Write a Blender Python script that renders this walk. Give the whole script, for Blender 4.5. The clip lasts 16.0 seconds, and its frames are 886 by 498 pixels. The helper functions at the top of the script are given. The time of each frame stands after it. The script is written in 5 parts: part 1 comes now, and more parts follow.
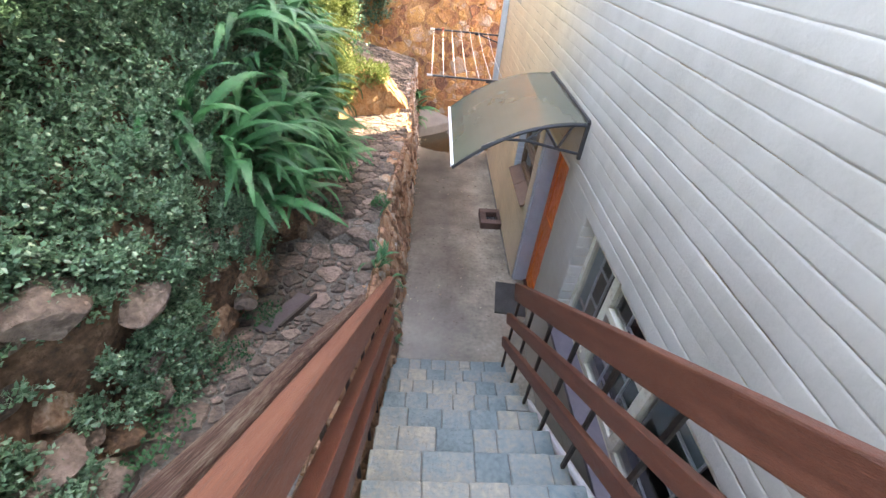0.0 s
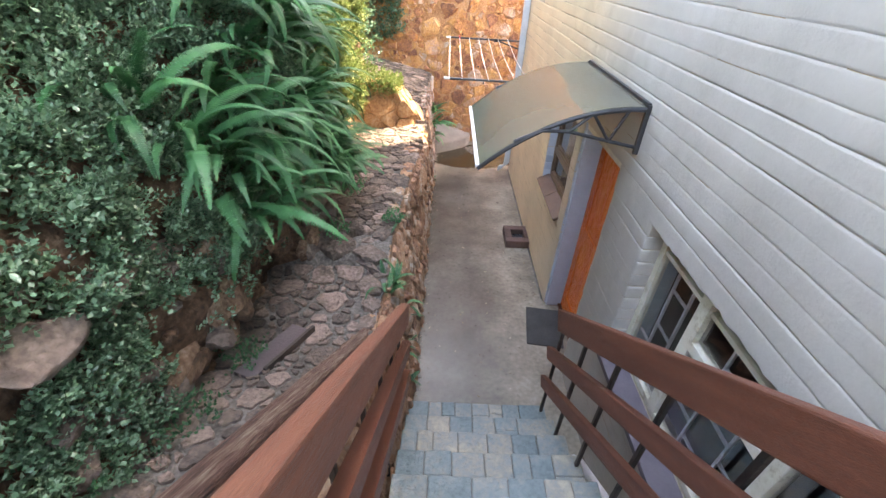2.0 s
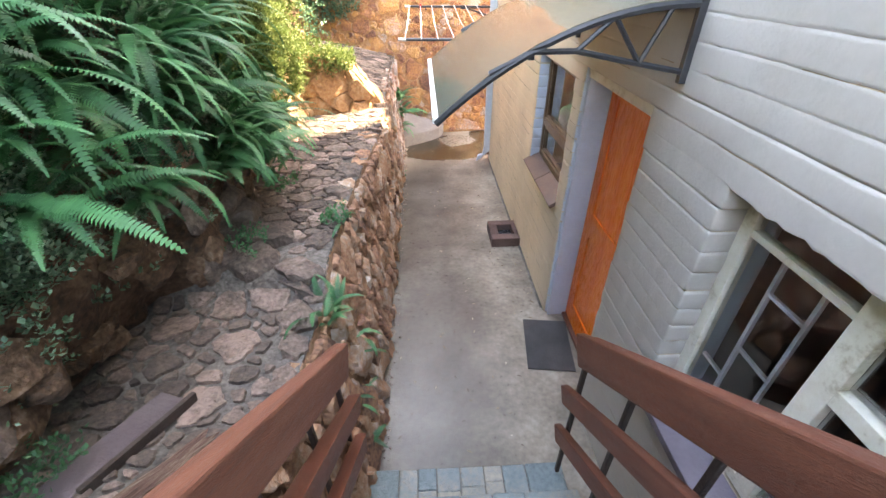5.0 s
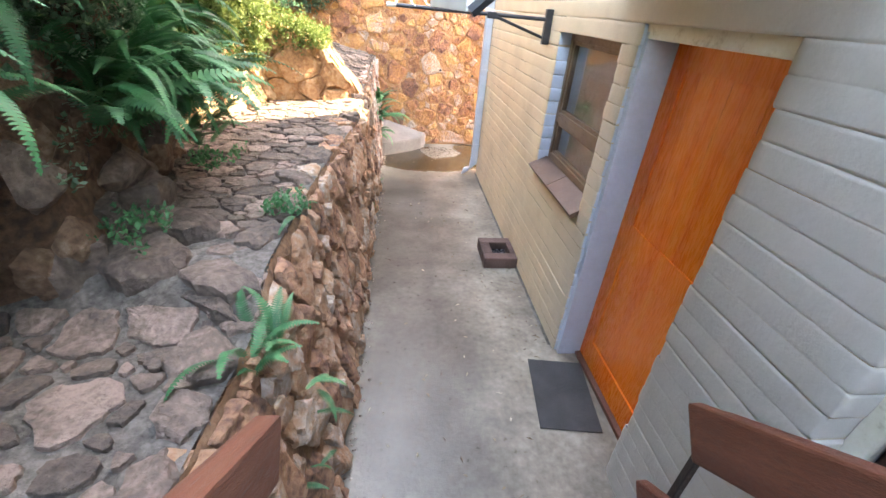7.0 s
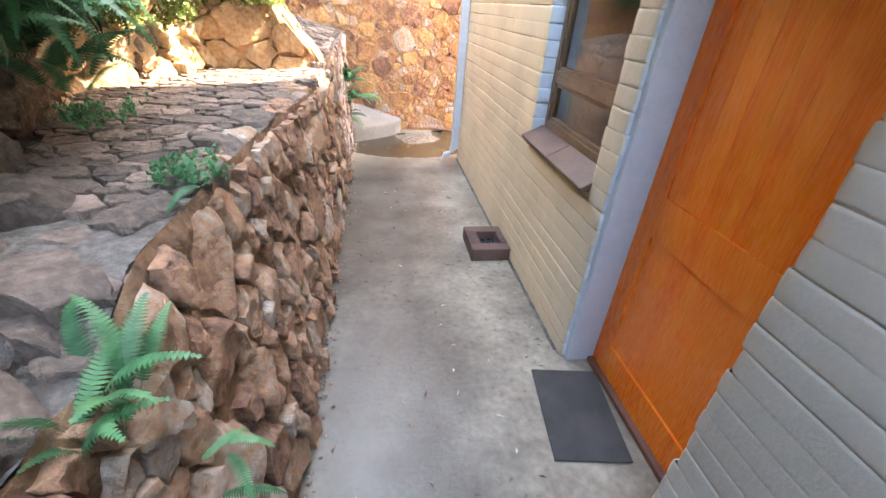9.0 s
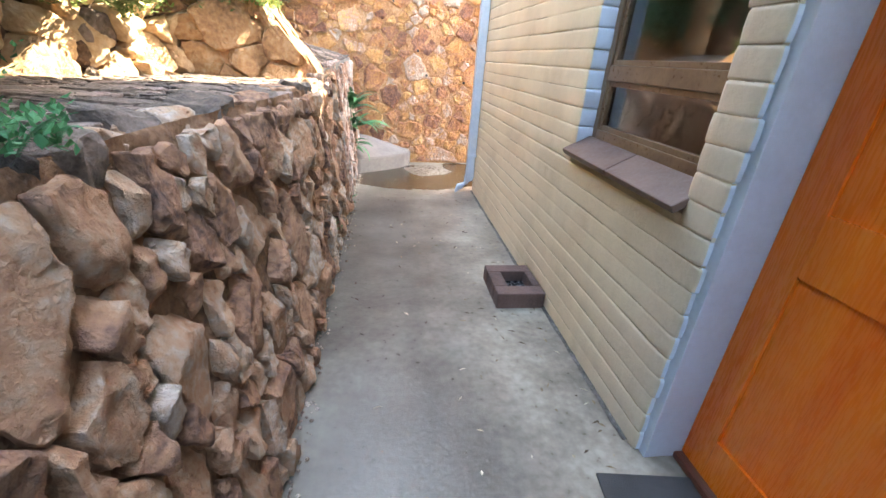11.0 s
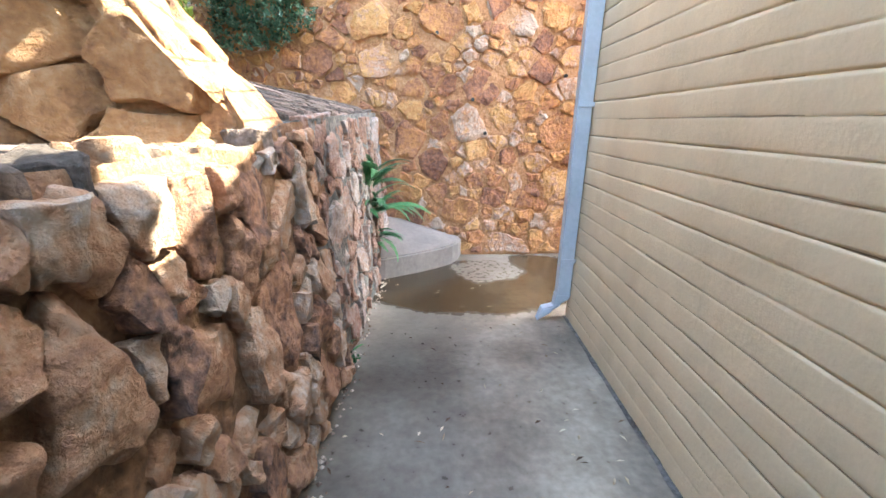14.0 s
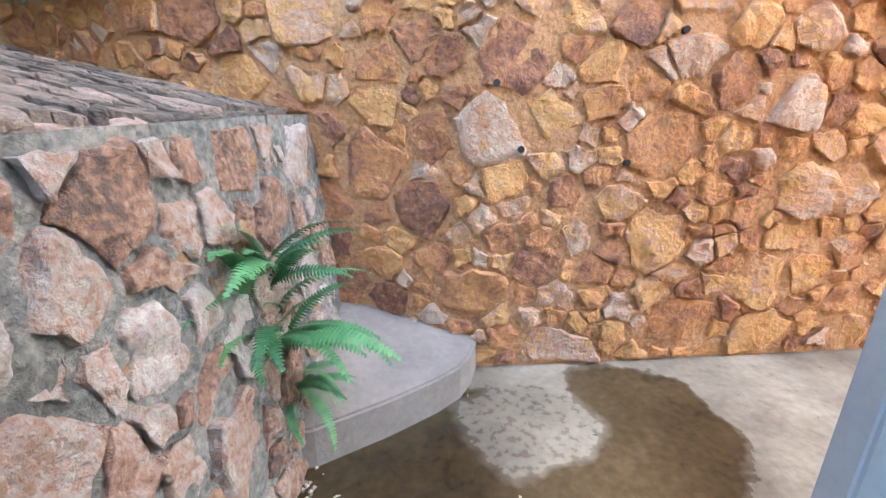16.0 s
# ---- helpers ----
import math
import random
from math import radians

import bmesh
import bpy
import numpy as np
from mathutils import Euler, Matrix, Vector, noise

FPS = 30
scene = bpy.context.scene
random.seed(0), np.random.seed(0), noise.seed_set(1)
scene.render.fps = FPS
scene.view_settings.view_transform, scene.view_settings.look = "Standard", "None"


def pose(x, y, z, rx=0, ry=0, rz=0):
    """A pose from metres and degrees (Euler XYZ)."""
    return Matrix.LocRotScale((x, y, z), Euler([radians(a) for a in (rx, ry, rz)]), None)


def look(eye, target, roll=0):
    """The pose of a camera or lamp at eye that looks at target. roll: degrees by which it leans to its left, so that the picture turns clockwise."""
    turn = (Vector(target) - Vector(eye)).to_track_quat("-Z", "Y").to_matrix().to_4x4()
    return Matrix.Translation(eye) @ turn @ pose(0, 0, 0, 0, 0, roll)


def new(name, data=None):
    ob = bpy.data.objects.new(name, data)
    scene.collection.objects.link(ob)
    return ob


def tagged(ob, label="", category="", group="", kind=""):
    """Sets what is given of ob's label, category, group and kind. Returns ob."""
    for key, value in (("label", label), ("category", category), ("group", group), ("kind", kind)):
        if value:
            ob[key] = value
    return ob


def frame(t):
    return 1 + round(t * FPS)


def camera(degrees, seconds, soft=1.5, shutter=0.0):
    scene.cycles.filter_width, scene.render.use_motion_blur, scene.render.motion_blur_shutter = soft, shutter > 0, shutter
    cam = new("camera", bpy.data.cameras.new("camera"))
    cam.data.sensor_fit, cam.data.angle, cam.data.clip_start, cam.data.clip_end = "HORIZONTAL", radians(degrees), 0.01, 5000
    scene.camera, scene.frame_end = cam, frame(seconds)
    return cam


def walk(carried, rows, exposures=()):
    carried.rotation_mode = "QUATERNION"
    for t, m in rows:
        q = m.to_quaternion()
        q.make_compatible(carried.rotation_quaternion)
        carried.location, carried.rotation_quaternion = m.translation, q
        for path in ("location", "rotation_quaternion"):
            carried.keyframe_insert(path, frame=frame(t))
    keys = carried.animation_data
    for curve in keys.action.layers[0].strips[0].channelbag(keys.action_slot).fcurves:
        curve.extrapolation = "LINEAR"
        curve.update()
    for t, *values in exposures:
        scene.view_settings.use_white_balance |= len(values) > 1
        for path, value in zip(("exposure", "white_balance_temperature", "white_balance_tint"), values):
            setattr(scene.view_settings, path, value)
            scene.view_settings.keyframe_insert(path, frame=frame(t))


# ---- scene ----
cam = camera(94.4, 16.0)
PATH = [
    (0, (0.463, 0.336, 3.635), (0.562, 1.897, 2.389), 5.3),
    (0.5, (0.464, 0.487, 3.524), (0.381, 2.094, 2.337), 2.0),
    (1, (0.523, 0.597, 3.424), (0.437, 2.22, 2.259), 2.4),
    (1.5, (0.512, 0.712, 3.314), (0.486, 2.343, 2.156), 0.2),
    (2, (0.449, 0.8, 3.223), (0.456, 2.432, 2.067), 2.3),
    (2.5, (0.499, 0.982, 3.115), (0.409, 2.638, 1.997), 2.1),
    (3, (0.535, 1.129, 3.038), (0.535, 2.794, 1.931), 1.8),
    (3.5, (0.503, 1.291, 2.908), (0.648, 2.953, 1.805), 2.0),
    (4, (0.5, 1.412, 2.794), (0.607, 3.07, 1.681), 3.1),
    (4.5, (0.572, 1.511, 2.676), (0.542, 3.167, 1.554), 0.8),
    (5, (0.618, 1.594, 2.657), (0.682, 3.239, 1.52), -0.8),
    (5.2, (0.619, 1.647, 2.626), (0.784, 3.291, 1.498), 0.0),
    (7.3, (0.485, 2.265, 2.065), (0.706, 3.98, 1.06), 5.0),
    (7.5, (0.478, 2.285, 2.026), (0.697, 4.004, 1.028), 5.4),
    (8, (0.488, 2.413, 1.927), (0.566, 4.125, 0.895), 3.9),
    (8.5, (0.564, 2.507, 1.905), (0.652, 4.214, 0.865), 4.1),
    (9, (0.574, 2.676, 1.795), (0.884, 4.367, 0.772), 4.3),
    (11.3, (0.627, 3.367, 1.388), (0.899, 5.173, 0.573), 3.9),
    (11.5, (0.636, 3.448, 1.34), (0.891, 5.265, 0.545), 3.2),
    (12, (0.576, 3.665, 1.255), (0.876, 5.535, 0.611), 3.5),
    (12.5, (0.643, 4.014, 1.32), (0.888, 5.92, 0.767), 3.8),
    (13, (0.635, 4.461, 1.302), (0.815, 6.371, 0.737), 3.4),
    (13.5, (0.691, 4.894, 1.301), (0.845, 6.802, 0.719), 3.1),
    (14, (0.726, 5.358, 1.32), (0.753, 7.267, 0.726), 1.2),
    (14.5, (0.673, 5.866, 1.357), (0.727, 7.776, 0.767), 1.2),
    (15, (0.77, 6.384, 1.296), (0.744, 8.3, 0.723), 0.6),
    (15.5, (0.776, 6.882, 1.284), (0.684, 8.799, 0.72), -0.5),
    (16, (0.83, 7.362, 1.365), (0.783, 9.267, 0.758), -0.2),
]
EXPOSURES = [(0.0, 4.3, 9800, 17), (3.5, 4.6, 9900, 17), (5.0, 4.8, 9900, 16), (7.5, 5.1, 9400, 14), (9.0, 5.15, 9200, 13), (11.5, 4.95, 8200, 7), (12.5, 4.9, 8000, 6), (13.5, 4.7, 7600, 6), (14.5, 4.6, 7500, 5), (16.0, 4.5, 7300, 6)]
walk(cam, [(t, look(eye, target, roll)) for t, eye, target, roll in PATH], EXPOSURES)

# ---- world, sun, exposure ----
SUN_AZ, SUN_EL = 30.0, 47.0          # degrees from +x towards +y; above the horizon
world = bpy.data.worlds.new("sky")
scene.world = world
world.use_nodes = True
wn = world.node_tree.nodes
sky = wn.new("ShaderNodeTexSky")
sky.sky_type = "NISHITA"
sky.sun_disc = False
sky.sun_elevation = radians(SUN_EL)
sky.sun_rotation = radians(90 - SUN_AZ)
sky.air_density, sky.dust_density, sky.ozone_density = 1.0, 1.5, 1.0
world.node_tree.links.new(sky.outputs[0], wn["Background"].inputs[0])
wn["Background"].inputs[1].default_value = 0.15
sun_data = bpy.data.lights.new("sun", "SUN")
sun_data.energy, sun_data.angle, sun_data.color = 2.0, radians(0.5), (1.0, 0.94, 0.84)
sun = new("sun", sun_data)
sun_dir = Vector((math.cos(radians(SUN_EL)) * math.cos(radians(SUN_AZ)), math.cos(radians(SUN_EL)) * math.sin(radians(SUN_AZ)), math.sin(radians(SUN_EL))))
sun.matrix_world = look(sun_dir * 30, (0, 0, 0))

# ---- helpers of this scene ----
rng = random.Random(7)


def ident_parent(ob, parent):
    if parent is not None:
        ob.parent = parent
        if parent.parent is None and parent.type == "EMPTY":
            ob.matrix_parent_inverse = Matrix.Translation(-parent.location)


def thing(name, at, label, category, group="", kind=""):
    """An Empty at a thing's base."""
    ob = new(name)
    ob.location = at
    ob.empty_display_size = 0.1
    return tagged(ob, label, category, group, kind)


def mesh_ob(name, verts, faces, material, parent=None, label="", smooth=False):
    me = bpy.data.meshes.new(name)
    me.from_pydata([tuple(v) for v in verts], [], [tuple(f) for f in faces])
    me.update()
    if material:
        me.materials.append(material)
    if smooth:
        me.polygons.foreach_set("use_smooth", [True] * len(me.polygons))
    ob = new(name, me)
    ident_parent(ob, parent)
    if label:
        ob["label"] = label
    return ob


def part(name, bm, material, parent=None, label="", smooth=False):
    me = bpy.data.meshes.new(name)
    bmesh.ops.recalc_face_normals(bm, faces=bm.faces)
    bm.to_mesh(me)
    bm.free()
    me.materials.append(material)
    if smooth:
        me.polygons.foreach_set("use_smooth", [True] * len(me.polygons))
    ob = new(name, me)
    ident_parent(ob, parent)
    if label:
        ob["label"] = label
    return ob


def box(x0, x1, y0, y1, z0, z1, bevel=0.0, m=None, seg=2):
    bm = bmesh.new()
    bmesh.ops.create_cube(bm, size=1.0)
    bmesh.ops.transform(bm, verts=bm.verts, matrix=Matrix.LocRotScale(((x0 + x1) / 2, (y0 + y1) / 2, (z0 + z1) / 2), None, (x1 - x0, y1 - y0, z1 - z0)))
    if bevel:
        bmesh.ops.bevel(bm, geom=bm.edges[:], offset=bevel, segments=seg, affect="EDGES", profile=0.6)
    if m is not None:
        bmesh.ops.transform(bm, verts=bm.verts, matrix=m)
    return bm


def tube(points, r, sides=8):
    """A round bar through the points."""
    bm = bmesh.new()
    rings = []
    pts = [Vector(p) for p in points]
    for i, p in enumerate(pts):
        d = (pts[min(i + 1, len(pts) - 1)] - pts[max(i - 1, 0)]).normalized()
        a = d.orthogonal().normalized() if abs(d.x) > 0.9 or abs(d.z) > 0.999 else d.cross(Vector((1, 0, 0))).normalized()
        b = d.cross(a)
        rings.append([bm.verts.new(p + r * (math.cos(k * math.tau / sides) * a + math.sin(k * math.tau / sides) * b)) for k in range(sides)])
    for q, s in zip(rings, rings[1:]):
        for k in range(sides):
            bm.faces.new((q[k], q[(k + 1) % sides], s[(k + 1) % sides], s[k]))
    bm.faces.new(rings[0][::-1])
    bm.faces.new(rings[-1])
    return bm


# ---- materials ----
def surf(name, stops, scale=3.0, fine=40.0, rough=0.8, bump=0.3, bump_scale=None, rnd=0.0, island=0.0, metal=0.0, stretch=(1, 1, 1), detail=6.0, spec=0.5, fine_amt=0.25, obj=True):
    """A noisy surface: colours (position, rgb) along large noise, finer grain over it, bump; rnd and island shift it from piece to piece."""
    m = bpy.data.materials.new(name)
    m.use_nodes = True
    n, l = m.node_tree.nodes, m.node_tree.links
    bsdf = n["Principled BSDF"]
    co = n.new("ShaderNodeTexCoord")
    mp = n.new("ShaderNodeMapping")
    mp.inputs["Scale"].default_value = stretch
    l.new(co.outputs["Object"], mp.inputs[0])
    big = n.new("ShaderNodeTexNoise")
    big.inputs["Scale"].default_value, big.inputs["Detail"].default_value, big.inputs["Roughness"].default_value = scale, detail, 0.6
    l.new(mp.outputs[0], big.inputs["Vector"])
    small = n.new("ShaderNodeTexNoise")
    small.inputs["Scale"].default_value, small.inputs["Detail"].default_value = fine, 5.0
    l.new(mp.outputs[0], small.inputs["Vector"])
    val = big.outputs["Fac"]

    def add(a, b, amount, centre=0.5):
        s = n.new("ShaderNodeMath")
        s.operation = "SUBTRACT"
        l.new(b, s.inputs[0])
        s.inputs[1].default_value = centre
        f = n.new("ShaderNodeMath")
        f.operation = "MULTIPLY_ADD"
        l.new(s.outputs[0], f.inputs[0])
        f.inputs[1].default_value = amount
        l.new(a, f.inputs[2])
        return f.outputs[0]

    val = add(val, small.outputs["Fac"], fine_amt * 1.6)
    if rnd:
        oi = n.new("ShaderNodeObjectInfo")
        val = add(val, oi.outputs["Random"], rnd)
    if island:
        ge = n.new("ShaderNodeNewGeometry")
        val = add(val, ge.outputs["Random Per Island"], island)
    ramp = n.new("ShaderNodeValToRGB")
    els = ramp.color_ramp.elements
    while len(els) < len(stops):
        els.new(0.5)
    for e, (p, c) in zip(els, stops):
        e.position, e.color = p, (*c, 1)
    l.new(val, ramp.inputs[0])
    l.new(ramp.outputs[0], bsdf.inputs["Base Color"])
    bsdf.inputs["Metallic"].default_value = metal
    bsdf.inputs["Specular IOR Level"].default_value = spec
    rr = n.new("ShaderNodeMapRange")
    rr.inputs[1].default_value, rr.inputs[2].default_value = 0.3, 0.7
    rr.inputs[3].default_value, rr.inputs[4].default_value = max(0.02, rough - 0.1), min(1.0, rough + 0.1)
    l.new(small.outputs["Fac"], rr.inputs[0])
    l.new(rr.outputs[0], bsdf.inputs["Roughness"])
    if bump:
        bn = n.new("ShaderNodeTexNoise")
        bn.inputs["Scale"].default_value, bn.inputs["Detail"].default_value, bn.inputs["Roughness"].default_value = bump_scale or fine, 8.0, 0.65
        l.new(mp.outputs[0], bn.inputs["Vector"])
        bp = n.new("ShaderNodeBump")
        bp.inputs["Strength"].default_value, bp.inputs["Distance"].default_value = min(1.0, bump), 0.035 * max(1.0, bump)
        l.new(bn.outputs["Fac"], bp.inputs["Height"])
        l.new(bp.outputs[0], bsdf.inputs["Normal"])
    return m


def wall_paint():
    """Wall paint, off-white by the stairs and turning cream along the path."""
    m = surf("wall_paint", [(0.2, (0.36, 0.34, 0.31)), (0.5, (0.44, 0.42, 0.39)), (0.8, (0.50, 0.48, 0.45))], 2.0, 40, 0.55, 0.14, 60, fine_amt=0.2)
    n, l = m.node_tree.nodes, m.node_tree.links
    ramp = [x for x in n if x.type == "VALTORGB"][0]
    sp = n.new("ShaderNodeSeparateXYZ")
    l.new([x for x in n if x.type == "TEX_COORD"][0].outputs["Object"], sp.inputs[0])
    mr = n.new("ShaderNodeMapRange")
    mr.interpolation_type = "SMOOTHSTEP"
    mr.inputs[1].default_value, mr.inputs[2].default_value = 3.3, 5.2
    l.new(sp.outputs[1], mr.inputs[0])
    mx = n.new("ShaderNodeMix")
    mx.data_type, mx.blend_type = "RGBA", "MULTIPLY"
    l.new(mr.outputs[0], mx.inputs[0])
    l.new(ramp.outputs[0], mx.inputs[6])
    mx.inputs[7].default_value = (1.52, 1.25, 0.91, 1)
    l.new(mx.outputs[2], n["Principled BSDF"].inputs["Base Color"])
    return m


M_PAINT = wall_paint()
M_WHITE = surf("white_paint", [(0.2, (0.66, 0.67, 0.69)), (0.6, (0.80, 0.81, 0.83))], 3.0, 40, 0.45, 0.12, 60)
M_REVEAL = surf("pale_blue_white_gloss_paint", [(0.2, (0.38, 0.44, 0.53)), (0.6, (0.48, 0.55, 0.65))], 3.0, 40, 0.45, 0.12, 60)
M_BLUEREV = surf("blue_grey_gloss_paint", [(0.2, (0.30, 0.42, 0.50)), (0.6, (0.40, 0.53, 0.62))], 3.0, 40, 0.4, 0.1, 60)
M_FRAMEW = surf("chipped_cream_paint", [(0.25, (0.45, 0.38, 0.27)), (0.42, (0.70, 0.66, 0.55)), (0.7, (0.78, 0.75, 0.66))], 9.0, 60, 0.5, 0.2, 60)
M_MORTAR = surf("wall_mortar", [(0.3, (0.42, 0.36, 0.27)), (0.7, (0.60, 0.52, 0.40))], 3, 60, 0.9, 0.4)
M_DOOR = surf("orange_varnished_wood", [(0.25, (0.82, 0.125, 0.012)), (0.5, (0.93, 0.20, 0.018)), (0.75, (0.96, 0.275, 0.032))], 1.4, 22, 0.28, 0.05, 30, stretch=(8, 8, 0.6), fine_amt=0.18)
M_RAIL = surf("red_brown_painted_wood", [(0.2, (0.075, 0.022, 0.013)), (0.5, (0.135, 0.040, 0.023)), (0.8, (0.215, 0.075, 0.046))], 2.5, 40, 0.42, 0.4, 50, stretch=(9, 0.8, 6), fine_amt=0.4)
M_RAILW = surf("faded_cracked_brown_wood", [(0.14, (0.030, 0.014, 0.010)), (0.28, (0.11, 0.041, 0.026)), (0.55, (0.19, 0.068, 0.041)), (0.85, (0.26, 0.115, 0.076))], 2.2, 22, 0.5, 0.5, 24, stretch=(12, 0.7, 9), fine_amt=0.45)
M_OLDWOOD = surf("weathered_split_wood", [(0.2, (0.030, 0.016, 0.012)), (0.36, (0.11, 0.045, 0.030)), (0.55, (0.18, 0.095, 0.068)), (0.8, (0.32, 0.245, 0.185))], 3, 26, 0.85, 1.0, 26, stretch=(14, 0.7, 8), fine_amt=0.7)
M_IRON = surf("dark_painted_iron", [(0.3, (0.012, 0.011, 0.011)), (0.7, (0.05, 0.035, 0.03))], 8, 60, 0.5, 0.2, rnd=0.1)
M_BLACK = surf("black_plastic", [(0.3, (0.012, 0.014, 0.018)), (0.7, (0.03, 0.034, 0.042))], 8, 60, 0.4, 0.05)
M_BROWNFRAME = surf("brown_painted_frame", [(0.3, (0.11, 0.062, 0.036)), (0.7, (0.21, 0.13, 0.078))], 5, 60, 0.35, 0.1)
M_SILL = surf("brown_quarry_tile", [(0.3, (0.075, 0.042, 0.032)), (0.7, (0.145, 0.085, 0.064))], 4, 50, 0.45, 0.15, rnd=0.3)
M_PIPE = surf("pale_blue_white_paint", [(0.3, (0.36, 0.42, 0.48)), (0.7, (0.48, 0.54, 0.60))], 4, 50, 0.4, 0.05)
M_MAT = surf("grey_rubber_mat", [(0.3, (0.045, 0.047, 0.05)), (0.7, (0.085, 0.087, 0.09))], 4, 200, 0.85, 0.6, 220)
M_GULLY = surf("purple_brown_brick", [(0.3, (0.06, 0.035, 0.031)), (0.7, (0.14, 0.084, 0.072))], 6, 60, 0.85, 0.4, rnd=0.2)
M_DARKWATER = surf("dark_drain", [(0.3, (0.02, 0.022, 0.028)), (0.7, (0.05, 0.055, 0.065))], 6, 60, 0.25, 0.1)
# Near-black: the dimness of the rooms behind the glass is put into this colour.
M_DARK = surf("room_shade_tone", [(0.3, (0.02, 0.018, 0.017)), (0.7, (0.045, 0.04, 0.037))], 2, 30, 0.9, 0.1)
M_STONE_L = surf("red_brown_rubble", [(0.05, (0.075, 0.05, 0.042)), (0.20, (0.20, 0.112, 0.082)), (0.34, (0.33, 0.185, 0.124)), (0.48, (0.42, 0.24, 0.148)), (0.62, (0.44, 0.295, 0.205)), (0.78, (0.46, 0.37, 0.305)), (1.0, (0.56, 0.51, 0.47))], 5.5, 34, 0.92, 1.2, 28, rnd=0.55, fine_amt=0.55, detail=10.0)
M_STONE_B = surf("orange_tan_rubble", [(0.04, (0.20, 0.095, 0.068)), (0.20, (0.36, 0.165, 0.10)), (0.36, (0.50, 0.235, 0.115)), (0.50, (0.60, 0.305, 0.125)), (0.64, (0.62, 0.36, 0.155)), (0.78, (0.52, 0.30, 0.205)), (0.92, (0.54, 0.41, 0.33))], 6.0, 36, 0.9, 1.0, 30, rnd=0.85, fine_amt=0.4, detail=9.0)
M_STONE_B2 = surf("orange_tan_rubble_joined", [(0.04, (0.20, 0.095, 0.068)), (0.20, (0.36, 0.165, 0.10)), (0.36, (0.50, 0.235, 0.115)), (0.50, (0.60, 0.305, 0.125)), (0.64, (0.62, 0.36, 0.155)), (0.78, (0.52, 0.30, 0.205)), (0.92, (0.54, 0.41, 0.33))], 6.0, 36, 0.9, 1.0, 30, island=0.85, fine_amt=0.4, detail=9.0)
# Orange rubble copied darker, so the wing wall's shade sits in the colour.
M_WING = surf("orange_boulder_shaded", [(0.1, (0.12, 0.065, 0.04)), (0.35, (0.29, 0.15, 0.075)), (0.6, (0.42, 0.235, 0.115)), (0.9, (0.50, 0.35, 0.22))], 5.0, 34, 0.92, 1.2, 24, rnd=0.4, fine_amt=0.6, detail=9.0)
M_JOINT_L = surf("dark_red_joint", [(0.25, (0.10, 0.058, 0.036)), (0.5, (0.24, 0.135, 0.078)), (0.75, (0.33, 0.22, 0.145))], 3.5, 45, 0.95, 0.9, 30, fine_amt=0.4)
M_STONE_G = surf("grey_pink_rubble", [(0.1, (0.11, 0.076, 0.068)), (0.28, (0.24, 0.135, 0.10)), (0.46, (0.31, 0.205, 0.168)), (0.66, (0.325, 0.275, 0.26)), (0.92, (0.39, 0.37, 0.37))], 7.0, 42, 0.9, 1.2, 26, rnd=0.55, fine_amt=0.7, detail=9.0)
M_JOINT_G = surf("grey_mortar", [(0.3, (0.08, 0.086, 0.088)), (0.5, (0.15, 0.155, 0.155)), (0.7, (0.24, 0.235, 0.225))], 6, 40, 0.95, 1.2, 24, fine_amt=0.6)
M_JOINTDIRT = surf("brown_joint_dirt", [(0.3, (0.24, 0.17, 0.11)), (0.7, (0.42, 0.33, 0.23))], 8, 60, 0.9, 0.3)
M_JOINT_B = surf("orange_mortar", [(0.25, (0.30, 0.15, 0.08)), (0.5, (0.50, 0.265, 0.135)), (0.75, (0.57, 0.36, 0.22))], 3.5, 45, 0.95, 0.9, 26, fine_amt=0.5)
M_CLIFF = surf("cream_weathered_rock", [(0.1, (0.30, 0.16, 0.085)), (0.35, (0.47, 0.31, 0.18)), (0.6, (0.58, 0.43, 0.28)), (0.9, (0.66, 0.55, 0.41))], 3.5, 30, 0.95, 1.2, 18, rnd=0.35, fine_amt=0.5)
M_PAVE = surf("brown_grey_crazy_paving", [(0.1, (0.05, 0.042, 0.04)), (0.35, (0.11, 0.09, 0.08)), (0.6, (0.185, 0.142, 0.122)), (0.88, (0.33, 0.25, 0.22))], 6.5, 42, 0.9, 1.2, 30, rnd=0.6, fine_amt=0.55)
M_MOSSCRUST = surf("mossy_grey_cement", [(0.25, (0.045, 0.055, 0.045)), (0.45, (0.10, 0.105, 0.095)), (0.6, (0.17, 0.16, 0.145)), (0.8, (0.27, 0.25, 0.23))], 6, 40, 0.95, 0.5, 30, fine_amt=0.4)
M_PAVEJ = surf("dirt_and_cement_joint", [(0.3, (0.075, 0.07, 0.064)), (0.5, (0.135, 0.127, 0.118)), (0.7, (0.215, 0.202, 0.19))], 5, 45, 0.95, 1.2, 26, fine_amt=0.5)
M_SOIL = surf("red_brown_soil", [(0.25, (0.045, 0.027, 0.019)), (0.5, (0.125, 0.072, 0.046)), (0.75, (0.21, 0.135, 0.095))], 4.0, 30, 0.95, 1.4, 18, fine_amt=0.6)
M_EARTHROCK = surf("earth_stained_rock", [(0.15, (0.045, 0.029, 0.021)), (0.45, (0.125, 0.074, 0.048)), (0.65, (0.20, 0.125, 0.083)), (0.9, (0.30, 0.225, 0.18))], 6, 35, 0.95, 1.3, 22, rnd=0.4, fine_amt=0.7)
